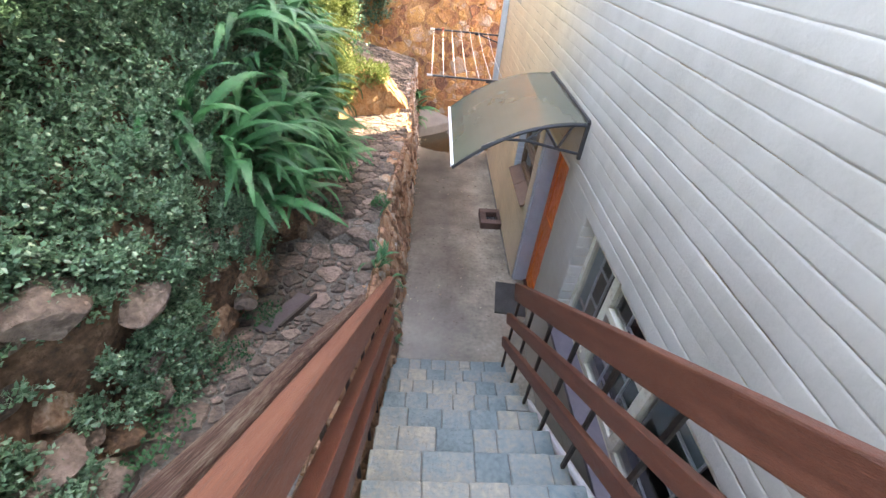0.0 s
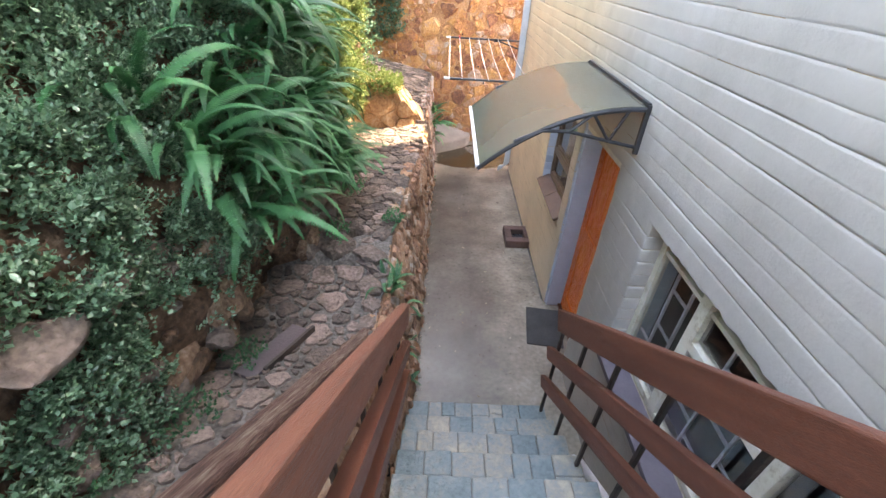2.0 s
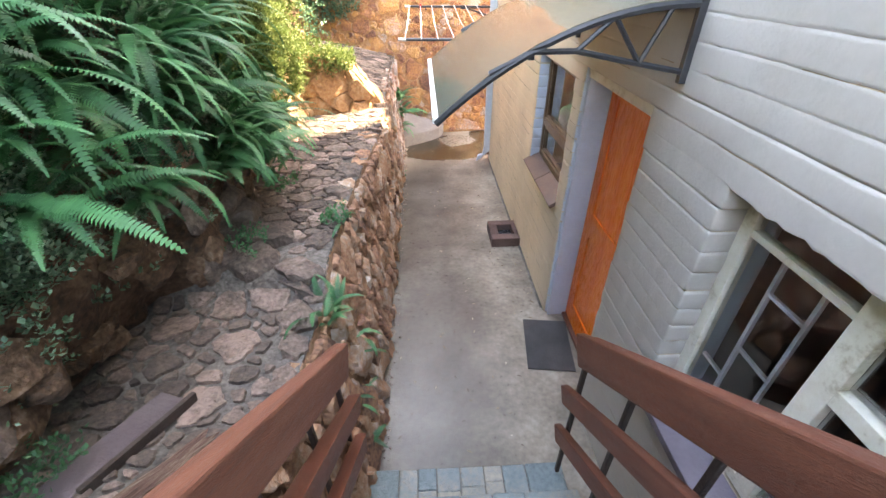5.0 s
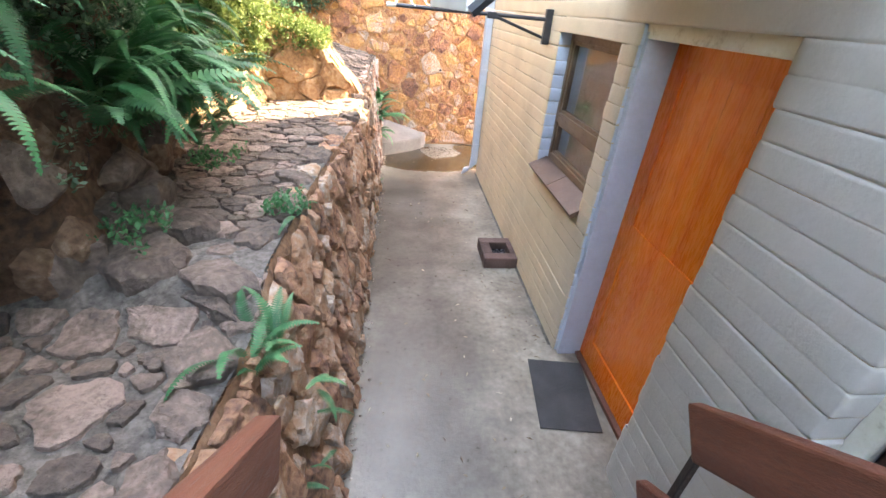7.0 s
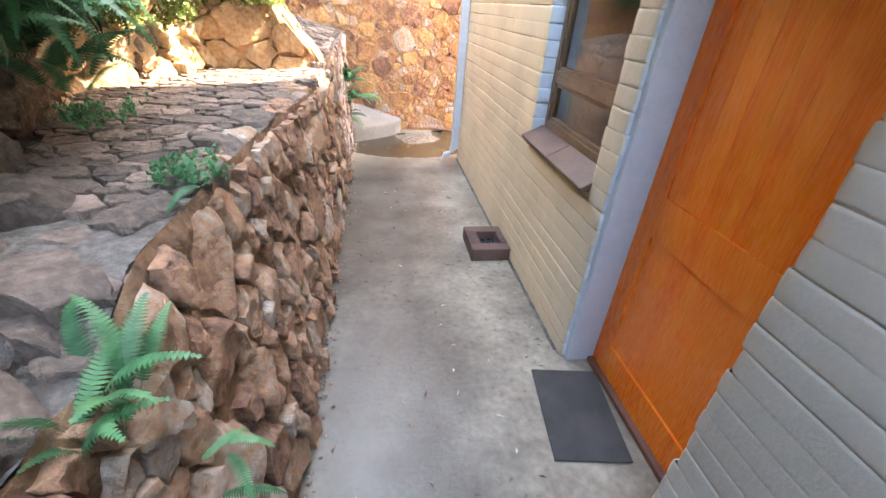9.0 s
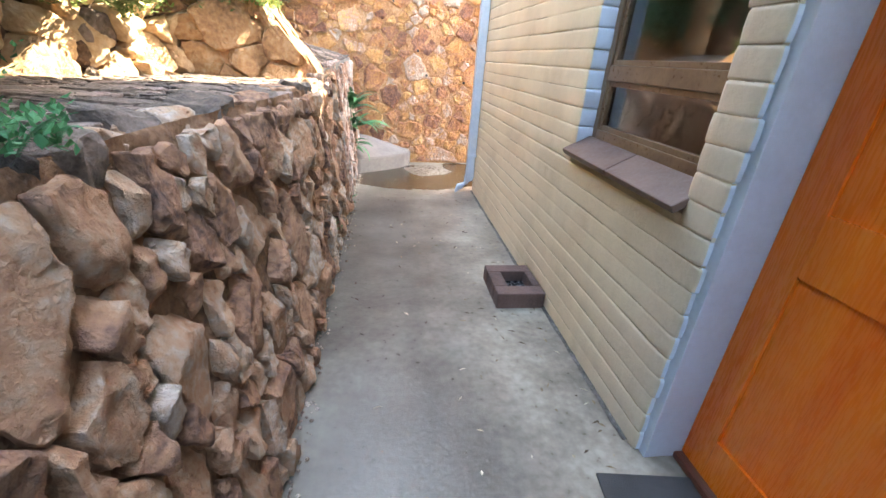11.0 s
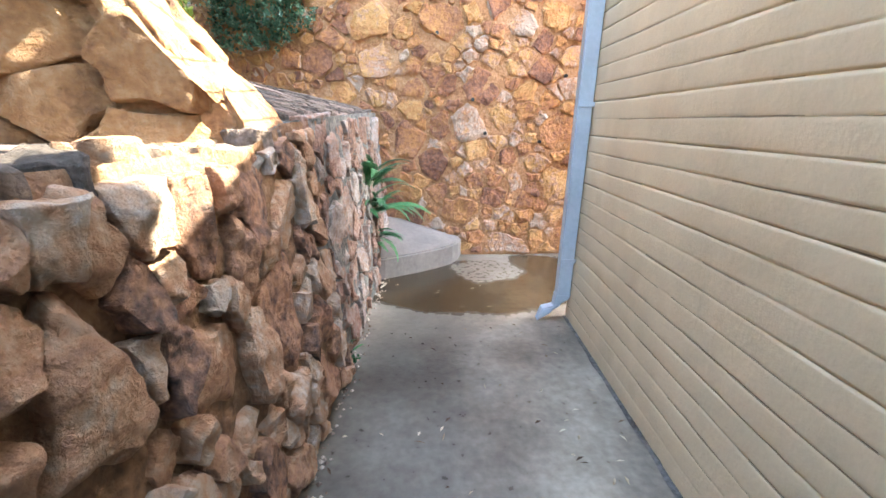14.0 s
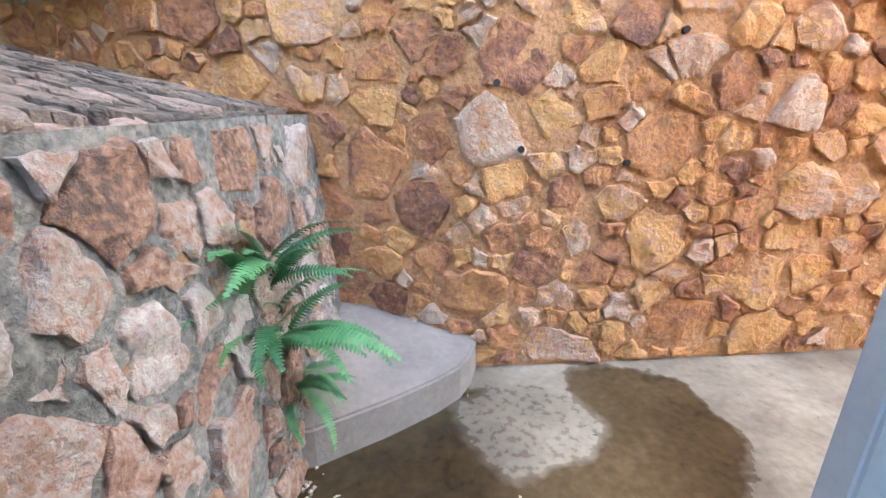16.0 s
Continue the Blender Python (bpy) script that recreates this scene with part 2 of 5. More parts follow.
M_GREYROCK = surf("grey_brown_rock", [(0.15, (0.06, 0.048, 0.042)), (0.5, (0.155, 0.12, 0.104)), (0.85, (0.28, 0.225, 0.20))], 6, 35, 0.95, 1.2, 24, rnd=0.4, fine_amt=0.6)
M_SLATE = surf("blue_grey_slate", [(0.05, (0.10, 0.148, 0.165)), (0.35, (0.17, 0.23, 0.245)), (0.55, (0.23, 0.265, 0.262)), (0.72, (0.30, 0.295, 0.26)), (0.92, (0.41, 0.37, 0.30))], 5.0, 34, 0.6, 0.6, 30, rnd=0.5, fine_amt=0.5)
M_SLATEJ = surf("slate_bed", [(0.3, (0.10, 0.095, 0.085)), (0.7, (0.19, 0.175, 0.16))], 3, 45, 0.95, 0.6)
M_PLANK = surf("violet_brown_board", [(0.3, (0.07, 0.058, 0.070)), (0.7, (0.125, 0.105, 0.115))], 3, 50, 0.7, 0.3)
M_LILAC = surf("violet_sill_paint", [(0.3, (0.12, 0.105, 0.13)), (0.7, (0.185, 0.165, 0.195))], 4, 50, 0.6, 0.2)
M_LINE = surf("white_line", [(0.3, (0.7, 0.68, 0.64)), (0.7, (0.82, 0.8, 0.77))], 8, 60, 0.5, 0.0)
M_RED = surf("red_peg", [(0.3, (0.5, 0.02, 0.02)), (0.7, (0.6, 0.03, 0.03))], 8, 60, 0.5, 0.0)
M_BRASS = surf("steel_keyhole", [(0.3, (0.5, 0.48, 0.44)), (0.7, (0.6, 0.58, 0.54))], 8, 60, 0.3, 0.0, metal=1.0)


def leaf_mat(name, stops, rough=0.58, rnd=0.0, island=0.5, spec=0.35):
    m = surf(name, stops, 6.0, 40, rough, 0.0, rnd=rnd, island=island, fine_amt=0.1)
    b = m.node_tree.nodes["Principled BSDF"]
    n, l = m.node_tree.nodes, m.node_tree.links
    b.inputs["Specular IOR Level"].default_value = spec
    tr = n.new("ShaderNodeBsdfTranslucent")
    mx = n.new("ShaderNodeMixShader")
    mx.inputs[0].default_value = 0.25
    ramp = [x for x in n if x.type == "VALTORGB"][0]
    l.new(ramp.outputs[0], tr.inputs[0])
    l.new(b.outputs[0], mx.inputs[1])
    l.new(tr.outputs[0], mx.inputs[2])
    l.new(mx.outputs[0], n["Material Output"].inputs[0])
    return m


M_IVY = leaf_mat("small_green_leaf", [(0.15, (0.032, 0.080, 0.048)), (0.42, (0.080, 0.185, 0.112)), (0.7, (0.14, 0.28, 0.185)), (0.95, (0.27, 0.40, 0.30))], rough=0.34, island=0.65, spec=0.7)
M_VINE = leaf_mat("yellow_green_leaf", [(0.15, (0.05, 0.085, 0.025)), (0.5, (0.11, 0.17, 0.05)), (0.9, (0.25, 0.30, 0.12))])
M_FERN = leaf_mat("fern_frond", [(0.15, (0.010, 0.058, 0.026)), (0.5, (0.024, 0.135, 0.056)), (0.9, (0.062, 0.25, 0.10))], rough=0.5, rnd=0.5, island=0.12)
# Own colour of wall ferns and weeds; on ledge ferns it stands for light.
M_FERNB = leaf_mat("bright_fern_frond", [(0.15, (0.016, 0.075, 0.036)), (0.5, (0.042, 0.165, 0.075)), (0.9, (0.095, 0.28, 0.12))], rough=0.5, rnd=0.5, island=0.12)
M_STEM = surf("brown_stem", [(0.3, (0.05, 0.035, 0.02)), (0.7, (0.12, 0.08, 0.05))], 8, 50, 0.8, 0.1)


def glass_mat():
    m = bpy.data.materials.new("window_glass")
    m.use_nodes = True
    b = m.node_tree.nodes["Principled BSDF"]
    b.inputs["Base Color"].default_value = (0.9, 0.93, 0.95, 1)
    b.inputs["Roughness"].default_value = 0.015
    b.inputs["Transmission Weight"].default_value = 1.0
    b.inputs["IOR"].default_value = 1.7
    return m


M_GLASS = glass_mat()


def poly_mat():
    """Smoke-grey ribbed polycarbonate that lets some light through."""
    m = surf("smoke_polycarbonate", [(0.3, (0.12, 0.125, 0.10)), (0.7, (0.155, 0.16, 0.13))], 1.5, 30, 0.08, 0.0, fine_amt=0.0)
    n, l = m.node_tree.nodes, m.node_tree.links
    b = n["Principled BSDF"]
    tr = n.new("ShaderNodeBsdfTransparent")
    tr.inputs[0].default_value = (0.54, 0.57, 0.48, 1)
    mx = n.new("ShaderNodeMixShader")
    mx.inputs[0].default_value = 0.22
    l.new(b.outputs[0], mx.inputs[1])
    l.new(tr.outputs[0], mx.inputs[2])
    l.new(mx.outputs[0], n["Material Output"].inputs[0])
    return m


M_POLY = poly_mat()


def concrete_mat():
    """Screed with blotches, a darker grey track, a warm strip by the house and a wet patch at the far end."""
    m = surf("concrete_screed", [(0.28, (0.095, 0.08, 0.064)), (0.42, (0.17, 0.147, 0.12)), (0.54, (0.25, 0.22, 0.18)), (0.68, (0.37, 0.33, 0.275))], 1.7, 24, 0.37, 0.10, 40, fine_amt=0.22, detail=8.0)
    n, l = m.node_tree.nodes, m.node_tree.links
    b = n["Principled BSDF"]
    ramp = [x for x in n if x.type == "VALTORGB"][0]
    co = n.new("ShaderNodeTexCoord")
    nz = n.new("ShaderNodeTexNoise")
    nz.inputs["Scale"].default_value, nz.inputs["Detail"].default_value = 2.6, 4.0
    l.new(co.outputs["Object"], nz.inputs["Vector"])
    sep = n.new("ShaderNodeVectorMath")
    sep.operation = "MULTIPLY_ADD"
    sep.inputs[1].default_value = (0.42, 0.42, 0.0)
    l.new(nz.outputs["Color"], sep.inputs[0])
    l.new(co.outputs["Object"], sep.inputs[2])

    def blob(cx, cy, rx, ry, soft=0.06):
        mp = n.new("ShaderNodeMapping")
        mp.vector_type = "POINT"
        mp.inputs["Scale"].default_value = (1 / rx, 1 / ry, 0)
        mp.inputs["Location"].default_value = (-(cx + 0.21) / rx, -(cy + 0.21) / ry, 0)
        l.new(sep.outputs[0], mp.inputs[0])
        ln = n.new("ShaderNodeVectorMath")
        ln.operation = "LENGTH"
        l.new(mp.outputs[0], ln.inputs[0])
        r = n.new("ShaderNodeMapRange")
        r.inputs[1].default_value, r.inputs[2].default_value = 1 + soft, 1 - soft
        r.inputs[3].default_value, r.inputs[4].default_value = 0, 1
        l.new(ln.outputs["Value"], r.inputs[0])
        return r.outputs[0]

    def op(kind, a, c):
        s = n.new("ShaderNodeMath")
        s.operation = kind
        s.use_clamp = True
        for i, v in enumerate((a, c)):
            if isinstance(v, float):
                s.inputs[i].default_value = v
            else:
                l.new(v, s.inputs[i])
        return s.outputs[0]

    wet = op("MAXIMUM", blob(0.95, 8.65, 0.95, 0.62), blob(1.75, 9.0, 0.35, 0.5))
    wet = op("SUBTRACT", wet, op("MULTIPLY", blob(1.18, 8.98, 0.34, 0.30, 0.1), 0.72))
    grey = blob(0.56, 5.4, 0.5, 4.6, 0.45)

    def tint(colour_out, fac, rgb, amount):
        mx = n.new("ShaderNodeMix")
        mx.data_type, mx.blend_type = "RGBA", "MULTIPLY"
        f = op("MULTIPLY", fac, amount)
        l.new(f, mx.inputs[0])
        l.new(colour_out, mx.inputs[6])
        mx.inputs[7].default_value = (*rgb, 1)
        return mx.outputs[2]

    c = tint(ramp.outputs[0], grey, (0.34, 0.385, 0.42), 0.92)
    c = tint(c, wet, (0.30, 0.235, 0.16), 1.0)
    l.new(c, b.inputs["Base Color"])
    rough_in = b.inputs["Roughness"].links[0].from_socket
    mr = n.new("ShaderNodeMix")
    mr.data_type = "FLOAT"
    l.new(wet, mr.inputs[0])
    l.new(rough_in, mr.inputs[2])
    mr.inputs[3].default_value = 0.12
    l.new(mr.outputs[0], b.inputs["Roughness"])
    return m


M_CONC = concrete_mat()
M_CONC2 = surf("grey_step_concrete", [(0.2, (0.11, 0.098, 0.095)), (0.5, (0.18, 0.162, 0.155)), (0.8, (0.25, 0.225, 0.21))], 2.5, 30, 0.8, 0.3, 35, fine_amt=0.3)


# ---- stone laying ----
def clip(poly, px, py, nx, ny):
    """Keeps the part of poly behind the line through (px, py) with outward normal (nx, ny)."""
    out = []
    for i, (ax, ay) in enumerate(poly):
        bx, by = poly[(i + 1) % len(poly)]
        da, db = (ax - px) * nx + (ay - py) * ny, (bx - px) * nx + (by - py) * ny
        if da <= 0:
            out.append((ax, ay))
        if da * db < 0:
            k = da / (da - db)
            out.append((ax + k * (bx - ax), ay + k * (by - ay)))
    return out


def cells(u0, u1, v0, v1, size, aspect, r, spread=0.45):
    """Irregular polygons that fill a rectangle; aspect over 1 makes them tall."""
    W, H = (u1 - u0), (v1 - v0) / aspect
    pts, tries = [], 0
    while tries < 60 * W * H / size ** 2 + 200:
        tries += 1
        p = (r.uniform(0, W), r.uniform(0, H), size * r.uniform(1 - spread, 1 + spread))
        if all((p[0] - q[0]) ** 2 + (p[1] - q[1]) ** 2 > (0.5 * (p[2] + q[2])) ** 2 * 0.8 for q in pts):
            pts.append(p)
    arr = np.array([(p[0], p[1]) for p in pts])
    out = []
    for i, p in enumerate(pts):
        poly = [(0, 0), (W, 0), (W, H), (0, H)]
        d2 = ((arr - arr[i]) ** 2).sum(1)
        for j in np.argsort(d2)[1:22]:
            q = pts[j]
            dx, dy = q[0] - p[0], q[1] - p[1]
            d = math.hypot(dx, dy)
            k = 0.5 + 0.5 * (p[2] ** 2 - q[2] ** 2) * 0.55 / d ** 2
            k = min(0.75, max(0.25, k))
            poly = clip(poly, p[0] + k * dx, p[1] + k * dy, dx / d, dy / d)
            if len(poly) < 3:
                break
        if len(poly) >= 3:
            out.append([(u0 + a, v0 + b * aspect) for a, b in poly])
    return out


def rounded(poly, gap, r, wob=0.07, cut=0.10):
    """The polygon drawn in by gap, with chipped corners and uneven edges."""
    cu, cv = sum(p[0] for p in poly) / len(poly), sum(p[1] for p in poly) / len(poly)
    rad = max(0.01, sum(math.hypot(p[0] - cu, p[1] - cv) for p in poly) / len(poly))
    k = max(0.3, 1 - gap / rad)
    poly = [(cu + (a - cu) * k, cv + (b - cv) * k) for a, b in poly]
    out = []
    for i, a in enumerate(poly):
        b = poly[(i + 1) % len(poly)]
        d = math.hypot(b[0] - a[0], b[1] - a[1])
        if d < 0.15 * rad:
            out.append(((a[0] + b[0]) / 2, (a[1] + b[1]) / 2))
            continue
        for f in ((cut, 0.3, 0.5, 0.7, 1 - cut) if d > 0.7 * rad else (cut + 0.06, 0.94 - cut)):
            s = r.uniform(-wob, wob) * rad
            f += r.uniform(-0.05, 0.05)
            out.append((a[0] + f * (b[0] - a[0]) - s * (b[1] - a[1]) / d, a[1] + f * (b[1] - a[1]) + s * (b[0] - a[0]) / d))
    return out, (cu, cv), rad


def flagstone(poly, gap, proud, r, rough=0.3, tilt=0.35, depth=0.05):
    """Vertices (u, v, height) and faces of one flat paving stone."""
    ring, (cu, cv), rad = rounded(poly, gap, r)
    n = len(ring)
    ta, tb = r.uniform(-tilt, tilt), r.uniform(-tilt, tilt)
    top = proud * r.uniform(0.65, 1.3)
    seed = Vector((r.uniform(0, 50), r.uniform(0, 50), 0))
    verts, faces = [], []
    levels = [(1.0, -depth), (1.0, 0.6), (0.96, 0.95), (0.75, 1.0), (0.4, 1.0)]
    for s, h in levels:
        for a, b in ring:
            u, v = cu + (a - cu) * s, cv + (b - cv) * s
            if h < 0:
                d = h
            else:
                d = top * h + 0.5 * (ta * (u - cu) + tb * (v - cv))
                d += rough * proud * (noise.noise(Vector((u * 11, v * 11, 0)) + seed) + 0.8 * noise.noise(Vector((u * 33, v * 33, 4)) + seed)) * h
                d = max(d, (0.12 + 0.25 * h) * proud)
            verts.append((u, v, d))
    for k in range(len(levels) - 1):
        for i in range(n):
            faces.append((k * n + i, k * n + (i + 1) % n, (k + 1) * n + (i + 1) % n, (k + 1) * n + i))
    last = (len(levels) - 1) * n
    verts.append((cu, cv, sum(verts[last + i][2] for i in range(n)) / n))
    faces += [(last + i, last + (i + 1) % n, len(verts) - 1) for i in range(n)]
    return verts, faces


def broken_stone(poly, gap, proud, r, tilt=0.25, cuts=4, depth=0.06, grain=0.017, lump=1.0, round_=0.006):
    """One quarried stone in (u, v, height): a prism on the polygon, split along flat breaks, its edges worn and its faces pitted."""
    cu, cv = sum(p[0] for p in poly) / len(poly), sum(p[1] for p in poly) / len(poly)
    rad = max(0.015, sum(math.hypot(p[0] - cu, p[1] - cv) for p in poly) / len(poly))
    k = max(0.35, 1 - gap / rad)
    ring = []
    for a, b in poly:
        p = (cu + (a - cu) * k, cv + (b - cv) * k)
        if not ring or math.hypot(p[0] - ring[-1][0], p[1] - ring[-1][1]) > 0.12 * rad:
            ring.append(p)
    uneven = []
    for q, a in enumerate(ring):
        b = ring[(q + 1) % len(ring)]
        d = math.hypot(b[0] - a[0], b[1] - a[1])
        uneven.append((a[0] + r.uniform(-0.04, 0.04) * rad, a[1] + r.uniform(-0.04, 0.04) * rad))
        if d > 0.55 * rad:
            f, w = r.uniform(0.3, 0.7), r.uniform(-0.13, 0.05) * rad
            uneven.append((a[0] + f * (b[0] - a[0]) + w * (b[1] - a[1]) / d, a[1] + f * (b[1] - a[1]) - w * (b[0] - a[0]) / d))
    ring = uneven
    bm = bmesh.new()
    top = proud * r.uniform(0.6, 1.45)
    lo = [bm.verts.new((a, b, -depth)) for a, b in ring]
    hi = [bm.verts.new((a, b, top + 2.0 * rad)) for a, b in ring]
    bm.faces.new(lo[::-1])
    bm.faces.new(hi)
    for q in range(len(ring)):
        bm.faces.new((lo[q], lo[(q + 1) % len(ring)], hi[(q + 1) % len(ring)], hi[q]))

    def split_off(co, no):
        res = bmesh.ops.bisect_plane(bm, geom=bm.verts[:] + bm.edges[:] + bm.faces[:], plane_co=co, plane_no=no, clear_outer=True)
        edges = [g for g in res["geom_cut"] if isinstance(g, bmesh.types.BMEdge)]
        if edges:
            bmesh.ops.edgenet_fill(bm, edges=edges)

    split_off((cu, cv, top), Vector((r.uniform(-tilt, tilt), r.uniform(-tilt, tilt), 1)).normalized())
    for _ in range(cuts):
        a, lean = r.uniform(0, math.tau), r.uniform(0.35, 1.5)
        d = rad * r.uniform(0.35, 0.85)
        split_off((cu + d * math.cos(a), cv + d * math.sin(a), top), Vector((math.cos(a) * lean, math.sin(a) * lean, 1)).normalized())
    seed = Vector((r.uniform(0, 90), r.uniform(0, 90), r.uniform(0, 90)))
    sharp = [e for e in bm.edges if len(e.link_faces) == 2 and max(v.co.z for v in e.verts) > -depth + 0.001]
    bmesh.ops.bevel(bm, geom=sharp, offset=min(round_, 0.09 * rad), segments=1, affect="EDGES", clamp_overlap=True)
    bmesh.ops.triangulate(bm, faces=bm.faces[:])
    for _ in range(3):
        long = [e for e in bm.edges if e.calc_length() > max(grain, 0.13 * rad) and max(v.co.z for v in e.verts) > -depth * 0.6]
        if not long or len(bm.faces) > 600:
            break
        bmesh.ops.subdivide_edges(bm, edges=long, cuts=1)
        bmesh.ops.triangulate(bm, faces=[f for f in bm.faces if len(f.verts) > 3])
    bm.normal_update()
    moved = []
    for v in bm.verts:
        a = 0.10 * rad * noise.noise(v.co * (1.3 / rad) + seed) + 0.0105 * noise.noise(v.co * 19 + seed) + 0.006 * noise.noise(v.co * 41 + seed) - 0.012 * max(0.0, noise.noise(v.co * 30 + seed) - 0.1)
        moved.append(v.co + v.normal * a * lump)
    verts, faces = [tuple(c) for c in moved], []
    for q, v in enumerate(bm.verts):
        v.index = q
    for f in bm.faces:
        faces.append(tuple(v.index for v in f.verts))
    bm.free()
    return verts, faces


def lay_broken(name, polys, where, material, parent, gap, proud, r, keep=None, **kw):
    """One object for each quarried stone; where(u, v, d) gives its place."""
    for poly in polys:
        cu, cv = sum(p[0] for p in poly) / len(poly), sum(p[1] for p in poly) / len(poly)
        if keep and not keep(cu, cv):
            continue
        vs, fs = broken_stone(poly, gap, proud, r, **kw)
        mesh_ob(name, [where(*v) for v in vs], fs, material(r) if callable(material) else material, parent, smooth=True).data.set_sharp_from_angle(angle=radians(32))


def lay(name, polys, where, material, parent, gap, proud, r, keep=None, **kw):
    """One object for each stone; where(u, v, d) gives its place in the world."""
    for poly in polys:
        cu, cv = sum(p[0] for p in poly) / len(poly), sum(p[1] for p in poly) / len(poly)
        if keep and not keep(cu, cv):
            continue
        vs, fs = flagstone(poly, gap, proud, r, **kw)
        mesh_ob(name, [where(*v) for v in vs], fs, material, parent, smooth=True).data.set_sharp_from_angle(angle=radians(22))


def lay_joined(name, polys, where, material, parent, gap, proud, r, **kw):
    V, Fc = [], []
    for poly in polys:
        vs, fs = broken_stone(poly, gap, proud, r, grain=0.06, **kw)
        o = len(V)
        V += [where(*v) for v in vs]
        Fc += [tuple(o + i for i in f) for f in fs]
    ob = mesh_ob(name, V, Fc, material, parent, smooth=True)
    ob.data.set_sharp_from_angle(angle=radians(22))
    return tagged(ob, kind="stuff")


def sheet(name, where, u0, u1, v0, v1, nu, nv, material, parent=None, smooth=True):
    V = [where(u0 + (u1 - u0) * i / nu, v0 + (v1 - v0) * j / nv) for j in range(nv + 1) for i in range(nu + 1)]
    Fc = [(j * (nu + 1) + i, j * (nu + 1) + i + 1, (j + 1) * (nu + 1) + i + 1, (j + 1) * (nu + 1) + i) for j in range(nv) for i in range(nu)]
    return mesh_ob(name, V, Fc, material, parent, smooth=smooth)


def lerp(x, table):
    for (a, p), (b, q) in zip(table, table[1:]):
        if x <= b:
            k = min(1, max(0, (x - a) / (b - a)))
            return p + k * (q - p)
    return table[-1][1]


# ---- plan ----
HX = 1.65                     # face of the house
COURSE = 0.0965
DOOR_Y, DOOR_TOP = (3.437, 4.36), 22 * COURSE
WIN1_Y, WIN1_Z = (4.515, 5.485), (1.0, 21 * COURSE)
WIN2_Y, WIN2_Z = (0.95, 2.835), (10 * COURSE, 21 * COURSE)
HOUSE_Y = (-3.0, 8.04)
# Roofline is unseen; heights fitted so the sun patch lands on the ledge.
TALL_Y, TALL_Z, LOW_Z = 6.95, 4.9, 3.3
TREAD, RISE, NOSE_Y, STEPS = 0.237, 0.18, 2.87, 13
STAIR_X = (0.22, 1.36)
BACK_Y = 9.42


def back_y(x):
    return BACK_Y + (0.10 * (x - 1.0) if x > 1.0 else 0.06 * (1.0 - x))


def wall_top(y):
    """Height of the low stone wall."""
    return lerp(y, [(-2.0, 2.3), (0.5, 1.75), (2.6, 1.2), (3.3, 1.16), (3.55, 1.27), (6.7, 1.24), (7.0, 1.31), (9.0, 1.385), (9.5, 1.39)])


def wall_face(y, z):
    return 0.215 - lerp(y, [(2.9, 0.22), (4.4, 0.18), (5.8, 0.10), (9.0, 0.11)]) * (z / 1.3) + 0.02 * noise.noise(Vector((y * 0.8, z * 0.8, 3)))


def bank_foot(y):
    return lerp(y, [(-3.0, -0.95), (1.2, -0.85), (2.0, -0.74), (3.0, -0.66), (3.5, -0.55), (4.4, -0.66), (5.1, -1.0), (5.4, -1.04), (6.4, -0.72), (6.95, -0.62), (7.5, -1.5), (9.5, -1.7)])


def recess(y):
    """How far the foot of the bank is hollowed out under the ferns."""
    return lerp(y, [(1.6, 0.0), (2.3, 0.12), (2.75, 0.16), (3.36, 0.32), (3.48, 0.04), (3.6, 0.0)])


def ledge_z(y):
    return wall_top(y) - 0.01


# ---- ground ----
gv = [(-60, -60, -0.06), (60, -60, -0.06), (60, 60, -0.06), (-60, 60, -0.06)]
tagged(mesh_ob("ground", gv, [(0, 1, 2, 3)], M_SOIL), "bare red brown soil around the house", "ground", kind="structure")
fl = sheet("floor", lambda u, v: (u, v, 0.004 * noise.noise(Vector((u * 1.5, v * 1.5, 0)))), -0.4, 6.5, 1.0, 10.4, 80, 110, M_CONC)
tagged(fl, "stained grey concrete path with a wet patch", "floor", kind="structure")
# hairline joint pieces of render along the foot of the house
V, Fc = [], []
for i in range(70):
    y = 4.4 + 3.62 * i / 69
    w = 0.012 + 0.010 * noise.noise(Vector((y * 6, 0, 5)))
    V += [(HX - w - 0.01, y, 0.0055), (HX + 0.01, y, 0.012)]
    if i:
        o = len(V) - 4
        Fc.append((o, o + 2, o + 3, o + 1))
tagged(mesh_ob("trim", V, Fc, M_PAVEJ), "thin mortar fillet along the foot of the wall", "trim", kind="structure")

# ---- house ----
house = thing("house", (HX + 0.3, 2.5, 0), "cream-painted brick house beside the path", "house", kind="structure")


def solid(y0, y1, z0, z1, name="wall_core"):
    part(name, box(HX + 0.012, HX + 0.24, y0, y1, z0, z1), M_MORTAR, house)


solid(HOUSE_Y[0], WIN2_Y[0], -0.05, TALL_Z)
solid(WIN2_Y[0], WIN2_Y[1], -0.05, WIN2_Z[0])
solid(WIN2_Y[0], WIN2_Y[1], WIN2_Z[1], TALL_Z)
solid(WIN2_Y[1], DOOR_Y[0], -0.05, TALL_Z)
solid(DOOR_Y[0], DOOR_Y[1], DOOR_TOP, TALL_Z)
solid(DOOR_Y[1], WIN1_Y[0], -0.05, TALL_Z)
solid(WIN1_Y[0], WIN1_Y[1], -0.05, WIN1_Z[0])
solid(WIN1_Y[0], WIN1_Y[1], WIN1_Z[1], TALL_Z)
solid(WIN1_Y[1], TALL_Y, -0.05, TALL_Z)
solid(TALL_Y, HOUSE_Y[1], -0.05, 2.85)
